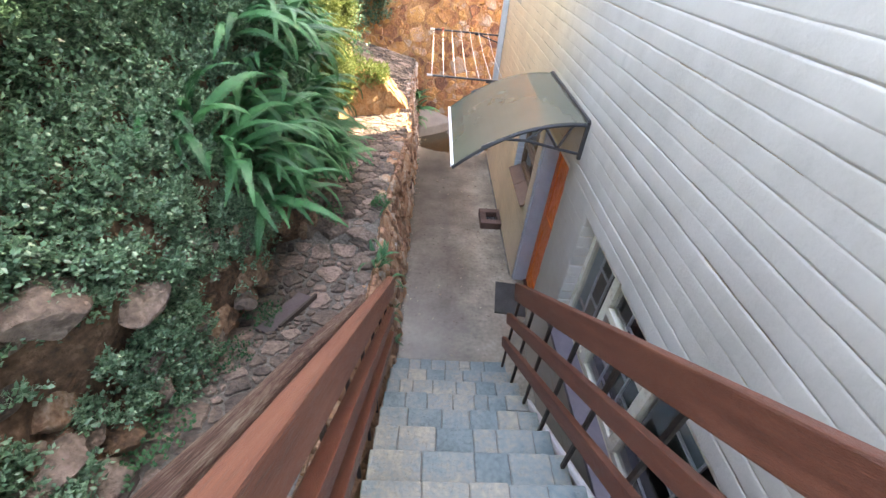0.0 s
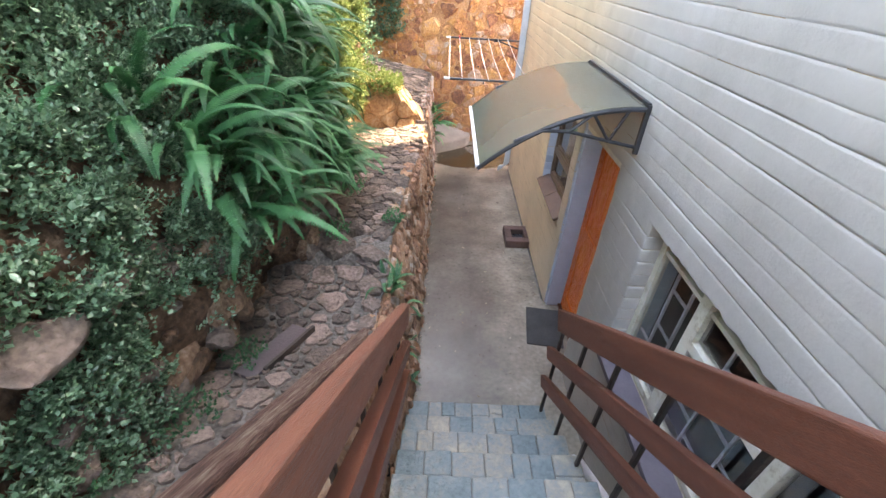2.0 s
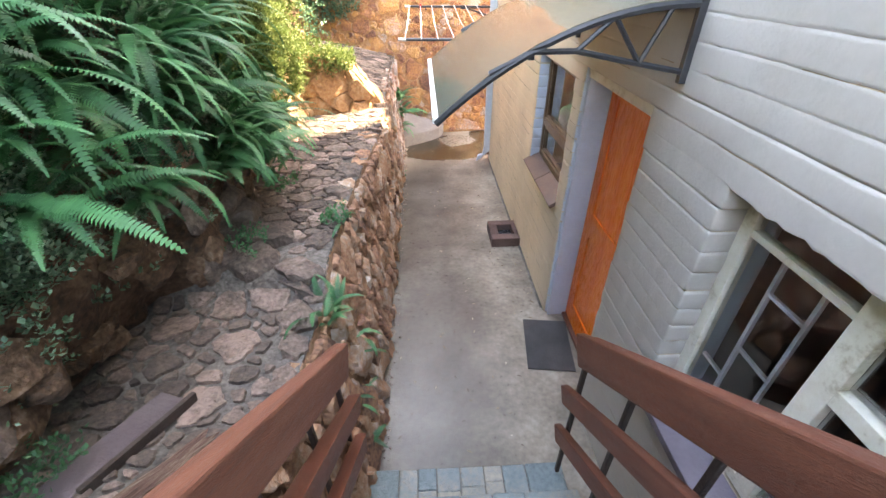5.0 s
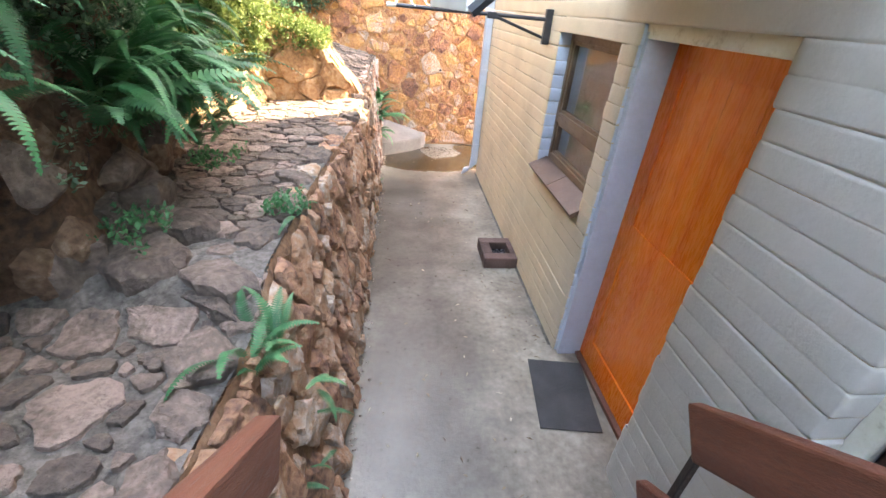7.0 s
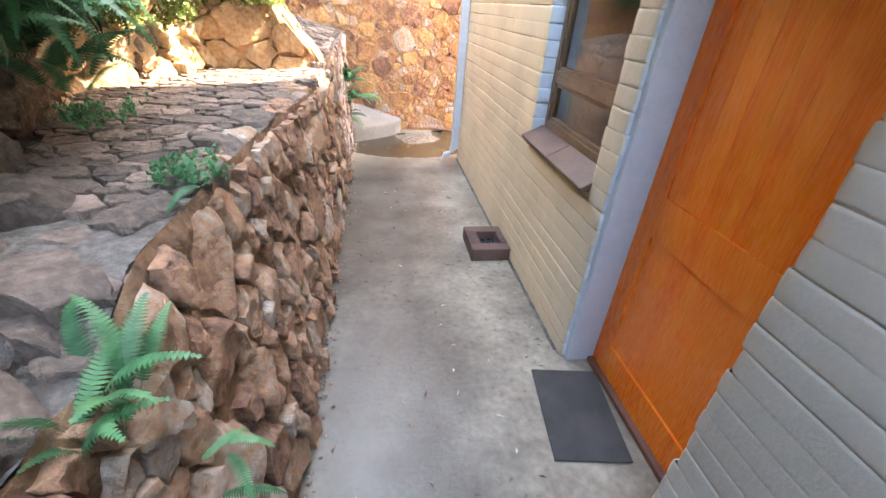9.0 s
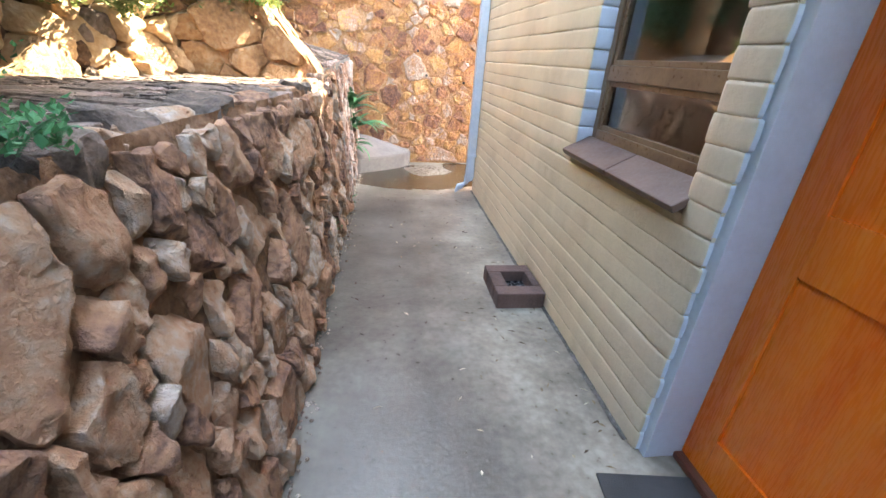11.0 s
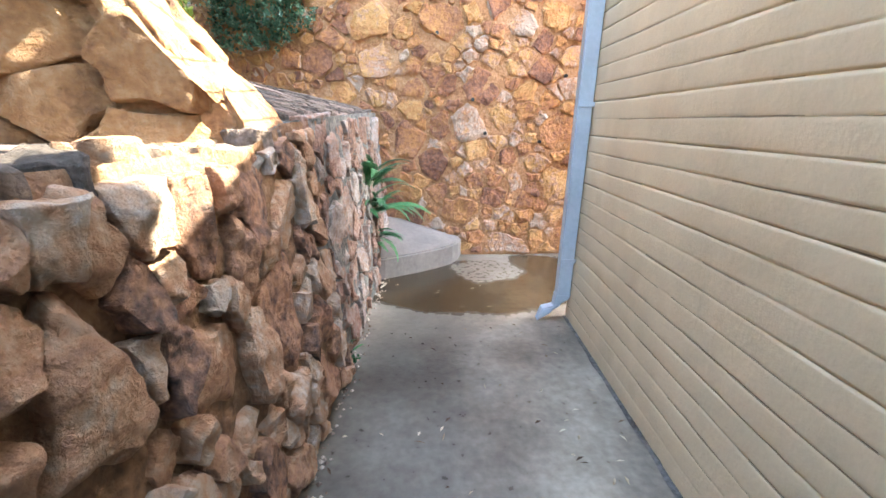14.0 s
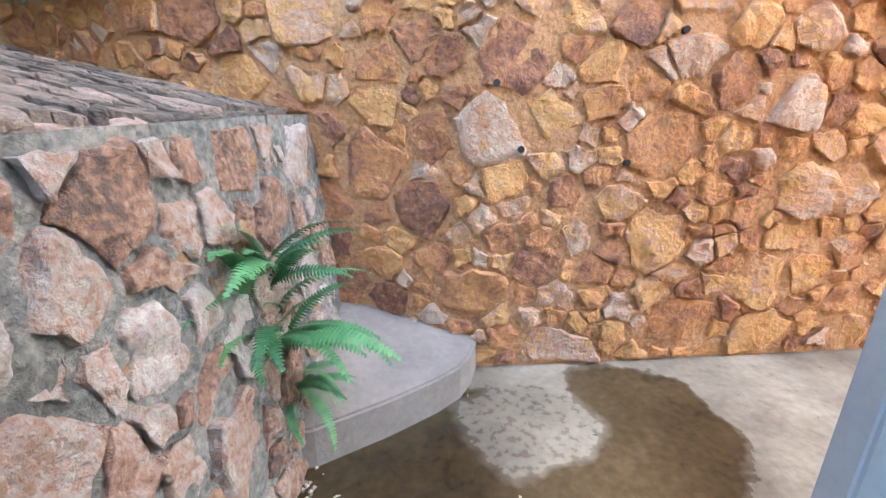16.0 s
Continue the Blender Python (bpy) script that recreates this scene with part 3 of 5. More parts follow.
# Unseen sloping top, shaped to set the sun's edge on the low wall.
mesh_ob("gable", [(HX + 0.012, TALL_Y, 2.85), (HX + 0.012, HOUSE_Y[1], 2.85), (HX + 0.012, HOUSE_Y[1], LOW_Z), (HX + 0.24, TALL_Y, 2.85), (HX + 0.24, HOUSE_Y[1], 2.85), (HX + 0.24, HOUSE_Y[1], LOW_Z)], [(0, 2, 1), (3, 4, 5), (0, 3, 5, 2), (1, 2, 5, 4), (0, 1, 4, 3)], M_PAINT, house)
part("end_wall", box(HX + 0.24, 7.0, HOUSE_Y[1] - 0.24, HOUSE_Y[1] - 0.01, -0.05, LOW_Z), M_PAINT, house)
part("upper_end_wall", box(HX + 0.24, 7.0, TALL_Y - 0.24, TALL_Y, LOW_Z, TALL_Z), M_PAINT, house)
# Unseen shell and rooms added to close the house, shade given by their colour.
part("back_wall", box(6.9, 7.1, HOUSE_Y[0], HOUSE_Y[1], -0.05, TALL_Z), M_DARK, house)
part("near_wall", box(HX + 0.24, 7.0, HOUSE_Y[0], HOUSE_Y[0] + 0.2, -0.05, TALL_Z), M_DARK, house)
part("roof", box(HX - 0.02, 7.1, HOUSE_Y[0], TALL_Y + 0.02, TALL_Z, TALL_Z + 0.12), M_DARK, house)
mesh_ob("low_roof", [(HX + 0.02, TALL_Y, 2.86), (7.1, TALL_Y, 2.86), (7.1, HOUSE_Y[1], LOW_Z + 0.01), (HX + 0.02, HOUSE_Y[1], LOW_Z + 0.01)], [(0, 1, 2, 3)], M_DARK, house)
# Unseen block added above the roof to keep the sun off the bank.
part("upper_storey", box(HX - 0.02, 7.1, HOUSE_Y[0], TALL_Y + 0.02, TALL_Z + 0.12, 6.5), M_PAINT, house)
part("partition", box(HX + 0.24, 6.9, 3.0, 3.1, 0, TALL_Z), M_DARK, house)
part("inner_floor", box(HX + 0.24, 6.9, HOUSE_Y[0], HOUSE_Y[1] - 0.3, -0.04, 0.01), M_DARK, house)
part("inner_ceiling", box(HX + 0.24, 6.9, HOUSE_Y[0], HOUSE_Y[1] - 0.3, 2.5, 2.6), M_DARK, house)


def course_spans(z):
    spans = [(HOUSE_Y[0], TALL_Y if z > 2.77 else HOUSE_Y[1])]
    for (a, b), (lo, hi) in ((DOOR_Y, (-1, DOOR_TOP)), (WIN1_Y, WIN1_Z), (WIN2_Y, WIN2_Z)):
        mid = z + COURSE / 2
        if lo < mid < hi:
            spans = [s for p, q in spans for s in ((p, min(q, a)), (max(p, b), q)) if s[1] - s[0] > 0.01]
    return spans


def brick_course(z, y0, y1, r):
    """One course of painted bricks: worn arrises, soft perpends, ragged ends."""
    prof = [(0.0, 0.0056), (0.0022, 0.0050), (0.0042, 0.0008), (0.012, 0.0), (0.048, -0.0010), (0.082, -0.0004), (0.0920, 0.0006), (0.0943, 0.0048), (COURSE, 0.0056)]
    soft = 0.6 if y1 < 3.6 else 0.8
    step = 0.035 if y1 > 0.5 else 0.1
    n = max(2, int((y1 - y0) / step))
    off, blen = r.uniform(0, 0.25), 0.25
    fade = [min(1.0, max(0.34, 0.64 + 1.3 * noise.noise(Vector((round(z / COURSE + e) * 7.37, 0.5, 0.5))))) for e in (0, 1)]
    V, Fc = [], []
    ya, yb = y0 - (r.uniform(0.0, 0.016) if y0 > HOUSE_Y[0] else 0), y1 + (r.uniform(0.0, 0.016) if y1 not in (HOUSE_Y[1], TALL_Y) else 0)
    P = len(prof)
    rows = [ya, ya] + [ya + 0.012 + (yb - ya - 0.024) * i / n for i in range(n + 1)] + [yb, yb]
    for k, y in enumerate(rows):
        back = k in (0, len(rows) - 1)
        edge = k in (1, len(rows) - 2)
        bi = math.floor((y + off) / blen)
        fr = (y + off) / blen - bi
        lift = 0.0025 * noise.noise(Vector((bi * 3.7, z * 31, 1)))
        perp = 0.0035 * max(0, 1 - min(fr, 1 - fr) * blen / 0.016)
        for dz, dx in prof:
            wob = 0.0035 * noise.noise(Vector((y * 2.2, z * 9, 7))) + 0.002 * noise.noise(Vector((y * 9, z * 9, 2)))
            lump = 0.0022 * noise.noise(Vector((y * 16, (z + dz) * 22, 0)))
            x = HX + dx * (0.35 + 1.1 * abs(noise.noise(Vector((y * 1.1, round((z + dz) / COURSE) * 3.3, 6)))) ** 0.6 if dx > 0.003 else 1.0) * (soft * (fade[0] if dz < COURSE / 2 else fade[1])) + lift + perp + lump + (0.010 if edge else 0.003 if k in (2, len(rows) - 3) else 0)
            if back:
                x = HX + 0.125
            sag = 0.0
            if dz < 0.02 and abs(z - WIN2_Z[1]) < 0.02 and WIN2_Y[0] < y < WIN2_Y[1]:
                sag = -0.010 - 0.022 * noise.noise(Vector((y * 13, 0, 3))) - 0.012 * noise.noise(Vector((y * 31, 0, 9)))
            V.append((x, y + (1.6 * dx if k < 2 else -1.6 * dx if k > len(rows) - 3 else 0.0), z + dz + sag + (wob if dz not in (0.0, COURSE) else wob * 0.6)))
    for k in range(len(rows) - 1):
        for j in range(P - 1):
            a = k * P + j
            Fc.append((a, a + 1, a + P + 1, a + P))
    return V, Fc


rc = random.Random(11)
zz = -COURSE
while zz < TALL_Z - 0.05:
    if zz < 4.0:
        for a, b in course_spans(zz):
            if b - a > 0.03:
                bv, bf = brick_course(zz, a, b, rc)
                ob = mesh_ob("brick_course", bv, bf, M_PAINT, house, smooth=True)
                ob.data.materials.append(M_REVEAL)
                ob.data.materials.append(M_JOINTDIRT)
                for q in range(8, len(bf) - 8):
                    if q % 8 in (0, 7) and noise.noise(Vector((bv[bf[q][0]][1] * 1.7, round(bv[bf[q][1]][2] / COURSE) * 5.1, 8))) > (0.05 if bv[bf[q][0]][1] > 4.4 else 0.3):
                        ob.data.polygons[q].material_index = 2
                for q in range(8):
                    if abs(a - WIN2_Y[1]) > 0.01:
                        ob.data.polygons[q].material_index = 1
                    if abs(b - WIN2_Y[0]) > 0.01:
                        ob.data.polygons[len(bf) - 1 - q].material_index = 1
    zz += COURSE
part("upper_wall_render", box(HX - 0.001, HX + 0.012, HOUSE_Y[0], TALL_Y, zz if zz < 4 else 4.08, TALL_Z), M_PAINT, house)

# ---- door ----
dx = 1.84
door = thing("door_1", (dx, 3.9, 0), "closed orange varnished timber door in a white frame", "door", kind="structure")
part("jamb", box(HX + 0.028, dx + 0.05, DOOR_Y[1] - 0.045, DOOR_Y[1] + 0.02, 0.0, DOOR_TOP - 0.03, 0.004), M_REVEAL, door, "pale blue white painted jamb")
part("jamb", box(HX + 0.028, dx + 0.05, DOOR_Y[0] - 0.03, DOOR_Y[0] + 0.008, 0.0, DOOR_TOP - 0.03, 0.004), M_REVEAL, door, "pale blue white painted jamb")
part("door_head", box(HX + 0.028, dx + 0.05, DOOR_Y[0] - 0.02, DOOR_Y[1] + 0.02, 2.06, DOOR_TOP + 0.01, 0.004), M_FRAMEW, door, "chipped cream head of the frame")
d0, d1 = DOOR_Y[0] + 0.010, DOOR_Y[1] - 0.047
leaf = part("leaf", box(dx + 0.02, dx + 0.05, d0, d1, 0.035, 2.055), M_DOOR, door)
for y0, y1, z0, z1, nm in ((d1 - 0.115, d1, 0.035, 2.055, "stile"), (d0, d0 + 0.115, 0.035, 2.055, "stile"), (d0 + 0.115, d1 - 0.115, 1.95, 2.055, "rail"), (d0 + 0.115, d1 - 0.115, 0.92, 1.12, "rail"), (d0 + 0.115, d1 - 0.115, 0.035, 0.22, "rail")):
    part(nm, box(dx, dx + 0.03, y0, y1, z0, z1, 0.0015), M_DOOR, leaf)
nb = 6
for i in range(nb):
    a = d0 + 0.115 + (d1 - d0 - 0.23) * i / nb
    part("board", box(dx + 0.010, dx + 0.025, a + 0.0002, a + (d1 - d0 - 0.23) / nb - 0.0002, 1.12, 1.95, 0.0012), M_DOOR, leaf)
part("panel", box(dx + 0.012, dx + 0.026, d0 + 0.115, d1 - 0.115, 0.22, 0.92, 0.0015), M_DOOR, leaf)
part("threshold", box(HX + 0.155, dx + 0.05, d0, d1, 0.004, 0.034, 0.006), M_RAIL, door)
part("lock_plate", box(dx - 0.003, dx + 0.002, d0 + 0.035, d0 + 0.06, 1.02, 1.09, 0.002), M_BRASS, leaf, "small steel lock plate")

# ---- window with brown frame ----
w1 = thing("window_1", (HX + 0.12, 5.05, WIN1_Z[0]), "brown framed window with two panes and a tiled sill", "window", kind="structure")
wx = HX + 0.095
y0, y1, z0, z1 = WIN1_Y[0] + 0.002, WIN1_Y[1] - 0.002, 1.095, WIN1_Z[1] - 0.002
for bx in ((y0, y0 + 0.05, z0, z1), (y1 - 0.05, y1, z0, z1), (y0 + 0.05, y1 - 0.05, z0, z0 + 0.06), (y0 + 0.05, y1 - 0.05, z1 - 0.05, z1), (y0 + 0.05, y1 - 0.05, 1.40, 1.475)):
    part("window_frame", box(wx, wx + 0.06, *bx, 0.005), M_BROWNFRAME, w1)
for a, b in ((z0 + 0.06, 1.40), (1.475, z1 - 0.05)):
    for bx in ((y0 + 0.05, y0 + 0.075, a, b), (y1 - 0.075, y1 - 0.05, a, b), (y0 + 0.075, y1 - 0.075, a, a + 0.025), (y0 + 0.075, y1 - 0.075, b - 0.025, b)):
        part("sash", box(wx + 0.012, wx + 0.05, *bx, 0.003), M_BROWNFRAME, w1)
    part("pane", box(wx + 0.03, wx + 0.034, y0 + 0.075, y1 - 0.075, a + 0.025, b - 0.025), M_GLASS, w1)
ns = 2
part("sub_sill", box(wx - 0.005, wx + 0.06, y0, y1, WIN1_Z[0], 1.097), M_BROWNFRAME, w1)
for i in range(ns):
    a = 4.50 + 0.995 * i / ns
    m = Matrix.Translation((HX, 0, 1.04)) @ pose(0, 0, 0, 0, -29, 0) @ Matrix.Translation((-HX, 0, -1.065))
    part("sill_tile", box(HX - 0.052, HX + 0.112, a + 0.003, a + 0.995 / ns - 0.003, 1.055, 1.088, 0.006, m), M_SILL, w1, "brown quarry tile")

# ---- steel window with bars by the stairs ----
w2 = thing("window_2", (HX + 0.12, 1.9, WIN2_Z[0]), "cream steel casement window with white burglar bars", "window", kind="structure")
wx = HX + 0.11
y0, y1, z0, z1 = WIN2_Y[0] + 0.004, WIN2_Y[1] - 0.004, WIN2_Z[0] + 0.02, WIN2_Z[1] - 0.004
mull = [2.305, 1.62]
for bx in ((y0, y0 + 0.05, z0, z1), (y1 - 0.055, y1, z0, z1), (y0 + 0.05, y1 - 0.055, z0, z0 + 0.05), (y0 + 0.05, y1 - 0.055, z1 - 0.04, z1)):
    part("window_frame", box(wx, wx + 0.05, *bx, 0.004), M_FRAMEW, w2)
for c in mull:
    part("mullion", box(wx - 0.01, wx + 0.05, c - 0.04, c + 0.04, z0 + 0.05, z1 - 0.04, 0.005), M_FRAMEW, w2)
ed = [y1 - 0.055, mull[0] + 0.04, mull[0] - 0.04, mull[1] + 0.04, mull[1] - 0.04, y0 + 0.05]
for hi, lo in zip(ed[::2], ed[1::2]):
    part("pane", box(wx + 0.024, wx + 0.028, lo, hi, z0 + 0.05, z1 - 0.04), M_GLASS, w2).visible_shadow = False
    vs = (hi, hi - 0.31 * (hi - lo), hi - 0.70 * (hi - lo), lo)
    for c in vs[1:-1]:
        part("burglar_bar", box(wx + 0.045, wx + 0.06, c - 0.007, c + 0.007, z0 + 0.05, z1 - 0.16), M_WHITE, w2)
    for (q, p), zs in zip(zip(vs, vs[1:]), ((1.243,), (1.689, 1.415, 1.14), (1.30,))):
        for c in zs:
            part("burglar_bar", box(wx + 0.046, wx + 0.059, p + 0.007, q - 0.007, c - 0.007, c + 0.007), M_WHITE, w2)
    part("glazing_bar", box(wx + 0.004, wx + 0.045, lo, hi, z1 - 0.175, z1 - 0.148, 0.003), M_FRAMEW, w2)
part("inner_reveal", box(wx + 0.052, HX + 0.275, WIN2_Y[1] - 0.012, WIN2_Y[1] - 0.001, z0, z1), M_BLUEREV, w2, "blue grey painted inner reveal")
part("transom", box(wx - 0.012, wx + 0.05, mull[1] + 0.04, mull[0] - 0.04, 1.60, 1.66, 0.004), M_FRAMEW, w2)
part("sill", box(HX - 0.055, HX + 0.11, WIN2_Y[0] - 0.04, WIN2_Y[1] + 0.02, WIN2_Z[0] - 0.04, WIN2_Z[0] + 0.004, 0.006), M_LILAC, w2, "violet painted sill")

# ---- stairs ----
stairs = thing("stairs", (0.8, 2.0, 0), "outdoor stairs paved with blue grey slate", "stairs", kind="structure")
rs = random.Random(5)
for k in range(1, STEPS + 1):
    yn = NOSE_Y - TREAD * (k - 1)
    yb = yn - TREAD if k < STEPS else -3.2
    part("step", box(STAIR_X[0] + 0.004, STAIR_X[1] - 0.004, yb - 0.02, yn - 0.006, RISE * k - (0.5 if k > 3 else RISE * k + 0.02), RISE * k - 0.009), M_SLATEJ, stairs)
    x, rowsy = STAIR_X[0], [(yb - 0.012, yn)]
    if k == STEPS:
        rowsy = [(yn - 0.26 * (j + 1), yn - 0.26 * j) for j in range(11)]
    for ya, yc in rowsy:
        x = STAIR_X[0]
        while x < STAIR_X[1] - 0.02:
            w = rs.choice((0.11, 0.14, 0.17, 0.2) if k < 5 else (0.15, 0.2, 0.24, 0.3))
            x1 = x + w
            if STAIR_X[1] - x1 < 0.1:
                x1 = STAIR_X[1]
            h = rs.uniform(-0.004, 0.005)
            split = rs.random() < 0.25 and k < STEPS
            cuts = [(ya, yc)] if not split else [(ya, (ya + yc) / 2 + rs.uniform(-0.03, 0.03)), None]
            if split:
                cuts[1] = (cuts[0][1], yc)
            for p, q in cuts:
                part("slate", box(x + 0.0022, x1 - 0.0022, p + 0.002, q - 0.002 + rs.uniform(0, 0.008), RISE * k - 0.03, RISE * k + h, 0.006, seg=1), M_SLATE, stairs)
            x = x1
part("stair_side", box(STAIR_X[1] - 0.06, STAIR_X[1] - 0.006, -3.0, 0.8, -0.02, 1.5), M_SLATEJ, stairs)

# ---- stair railings ----
SL = RISE / TREAD
ang = math.atan(SL)


def sloped_board(x0, x1, height, length, bevel=0.006):
    """A board along y with its lower end's top edge at the origin."""
    return box(x0, x1, -length, 0, -height, 0, bevel)


def on_slope(ob, y_end, z_end):
    """Lays a board made along y on the slope of the stairs."""
    ob.matrix_basis = Matrix.Translation((0, y_end, z_end)) @ Euler((-ang, 0, 0)).to_matrix().to_4x4()
    return ob


def split_board(x0, x1, height, length):
    """A bare board with a splintered end, a worn top edge and long cracks."""
    bm = bmesh.new()
    n, rings = 90, []
    for i in range(n + 1):
        y = -length * i / n
        e = max(0.0, 1 - i / 5)
        ring = []
        for k in range(14):
            a = math.tau * k / 14
            px, pz = math.copysign(abs(math.cos(a)) ** 0.5, math.cos(a)), math.copysign(abs(math.sin(a)) ** 0.4, math.sin(a))
            top = max(0.0, pz)
            wear = top * (0.010 * abs(noise.noise(Vector((y * 5, k * 0.9, 2)))) + 0.016 * max(0.0, noise.noise(Vector((y * 2.3, 0.3, 7)))))
            crack = 0.012 * max(0.0, 1 - abs(px - 0.25 - 0.3 * noise.noise(Vector((y * 1.1, 5, 1)))) / 0.3) * top
            stub = e * (0.05 + 0.10 * noise.noise(Vector((k * 1.7, 3, 3))))
            ring.append(bm.verts.new(((x0 + x1) / 2 + (x1 - x0) / 2 * px * (1 - 0.15 * top * e), y - stub, -height / 2 + height / 2 * pz - wear - crack)))
        rings.append(ring)
    for q, w in zip(rings, rings[1:]):
        for k in range(14):
            bm.faces.new((q[k], q[(k + 1) % 14], w[(k + 1) % 14], w[k]))
    bm.faces.new(rings[0])
    bm.faces.new(rings[-1])
    return bm


for side, xb, xp in (("a", (1.262, 1.302), 1.322), ("b", (0.182, 0.242), 0.165)):
    rail = thing("railing", (xp, 2.8, 0), "red brown painted timber railing on dark iron posts beside the stairs", "railing", "stair railings")
    on_slope(part("handrail", sloped_board(xb[0], xb[1], 0.15, 4.6, 0.009), M_RAIL if side == "a" else M_RAILW, rail), 2.875, 1.285)
    if side == "a":
        on_slope(part("cap_strip", sloped_board(xb[1] + 0.005, xb[1] + 0.040, 0.10, 4.5, 0.008), M_RAIL, rail), 2.83, 1.304)
    else:
        on_slope(part("weathered_rail", split_board(0.082, 0.140, 0.11, 3.8), M_OLDWOOD, rail, "split weathered bare timber"), 2.16, 1.285 + 0.715 * SL - 0.03)
    for y_end, z_end in ((2.90, 0.885), (2.87, 0.59)):
        on_slope(part("lower_rail", sloped_board(xb[0], xb[1], 0.095, 4.6), M_RAIL, rail), y_end, z_end)
    for i in range(8):
        y = 2.82 - 0.36 * i
        zb = RISE * (1 + (NOSE_Y - y) / TREAD)
        zt = 1.285 + (2.875 - y) * SL - 0.05
        part("post", box(xp - 0.011, xp + 0.011, y - 0.011, y + 0.011, zb - 0.25 if i else 0.0, zt - 0.07, 0.003), M_IRON, rail)

# ---- low stone wall ----
lw = thing("wall_west", (0.1, 6.0, 0), "low retaining wall of rough red brown rubble", "wall", kind="structure")
sheet("joint_bed", lambda u, v: (wall_face(u, v * wall_top(u)) + 0.010 + 0.016 * noise.noise(Vector((u * 8, v * 10, 0))) + 0.008 * noise.noise(Vector((u * 24, v * 28, 3))), u, v * wall_top(u) + (0.0 if v < 0.99 else -0.01)), -2.0, 9.55, -0.03, 1, 520, 60, M_JOINT_L, lw)
rl = random.Random(21)


def on_wall(u, v, d):
    z = v / 1.25 * wall_top(u)
    return (wall_face(u, z) + d, u, z)


# rows of stones: mostly upright and slanting
lay_broken("stone", cells(2.9, 7.3, 0.0, 1.215, 0.155, 1.6, rl, 0.65), on_wall, M_STONE_L, lw, 0.008, 0.050, rl, tilt=0.28, cuts=4)
sheet("mortar_fill", lambda u, v: (wall_face(u, v * wall_top(u)) + min(0.020, (u - 7.1) * 0.06) + 0.012 * noise.noise(Vector((u * 9, v * 12, 5))) + 0.006 * noise.noise(Vector((u * 26, v * 30, 2))), u, v * (wall_top(u) - 0.005)), 7.1, 9.5, -0.03, 1, 160, 80, M_JOINT_G, lw)
lay_broken("stone", cells(7.3, 9.38, 0.0, 1.225, 0.205, 1.05, rl, 0.6), on_wall, M_STONE_G, lw, 0.014, 0.034, rl, tilt=0.16, cuts=3)
lay_joined("upper_stones", cells(0.0, 2.9, 0.0, 1.24, 0.16, 1.35, rl), on_wall, M_STONE_L, lw, 0.016, 0.05, rl)

# ---- ledge behind the wall ----
lg = thing("ledge_paving", (-0.4, 4.0, 1.1), "terrace ledge of grey crazy paving", "paving", kind="structure")


def ledge_at(u, v, d=0.0):
    z = ledge_z(v) + d + (0.22 * max(0.0, 0.1 - u) if v > 7.0 else 0.0) + 0.02 * noise.noise(Vector((u * 1.7, v * 1.7, 4)))
    return (u, v, z)


sheet("paving_bed", lambda u, v: ledge_at(-1.6 + (u + 1.6) / 1.76 * (1.6 + wall_face(v, wall_top(v)) - 0.005), v, -0.012), -1.6, 0.16, -2.0, 9.5, 24, 160, M_PAVEJ, lg)
rp = random.Random(31)
keep_in = lambda u, v: bank_foot(v) - recess(v) - 0.05 < u < wall_face(v, wall_top(v)) - 0.085
lay("paving_stone", cells(-1.25, 0.17, 1.0, 3.4, 0.15, 0.9, rp, 0.65), ledge_at, M_PAVE, lg, 0.017, 0.007, rp, keep=keep_in, depth=0.02, tilt=0.08)
lay("paving_stone", cells(-1.25, 0.17, 3.75, 6.7, 0.14, 0.7, rp, 0.6), ledge_at, M_PAVE, lg, 0.008, 0.012, rp, keep=keep_in, depth=0.02, tilt=0.10)
lay("paving_stone", cells(-1.25, 0.17, 7.1, 9.4, 0.15, 0.5, rp, 0.6), ledge_at, M_PAVE, lg, 0.006, 0.016, rp, keep=keep_in, depth=0.02, tilt=0.14)

# ---- rising ground and bank ----
bank = thing("bank", (-1.0, 3.0, 1.2), "steep red brown earth bank with rocks", "bank", kind="structure")


def bank_at(y, s):
    """s: 0 at the foot, 1 at the top."""
    z = ledge_z(y) - 0.1 + s * 3.4
    x = bank_foot(y) - recess(y) * max(0.0, 1 - s / 0.17) ** 0.7 - 0.06 - 0.12 * max(0.0, s * 3.4 - 0.4) + 0.16 * noise.noise(Vector((y * 1.3, z * 1.5, 2))) + 0.05 * noise.noise(Vector((y * 5, z * 5, 3)))
    return Vector((x, y, z))


sheet("earth_face", lambda u, v: bank_at(u, v), -3.0, 9.5, 0, 1, 200, 60, M_SOIL, bank)
sheet("bank_top", lambda u, v: (bank_at(u, 1.0).x - v, u, bank_at(u, 1.0).z + 0.1 * v), -3.0, 9.5, 0, 4, 40, 4, M_SOIL, bank)


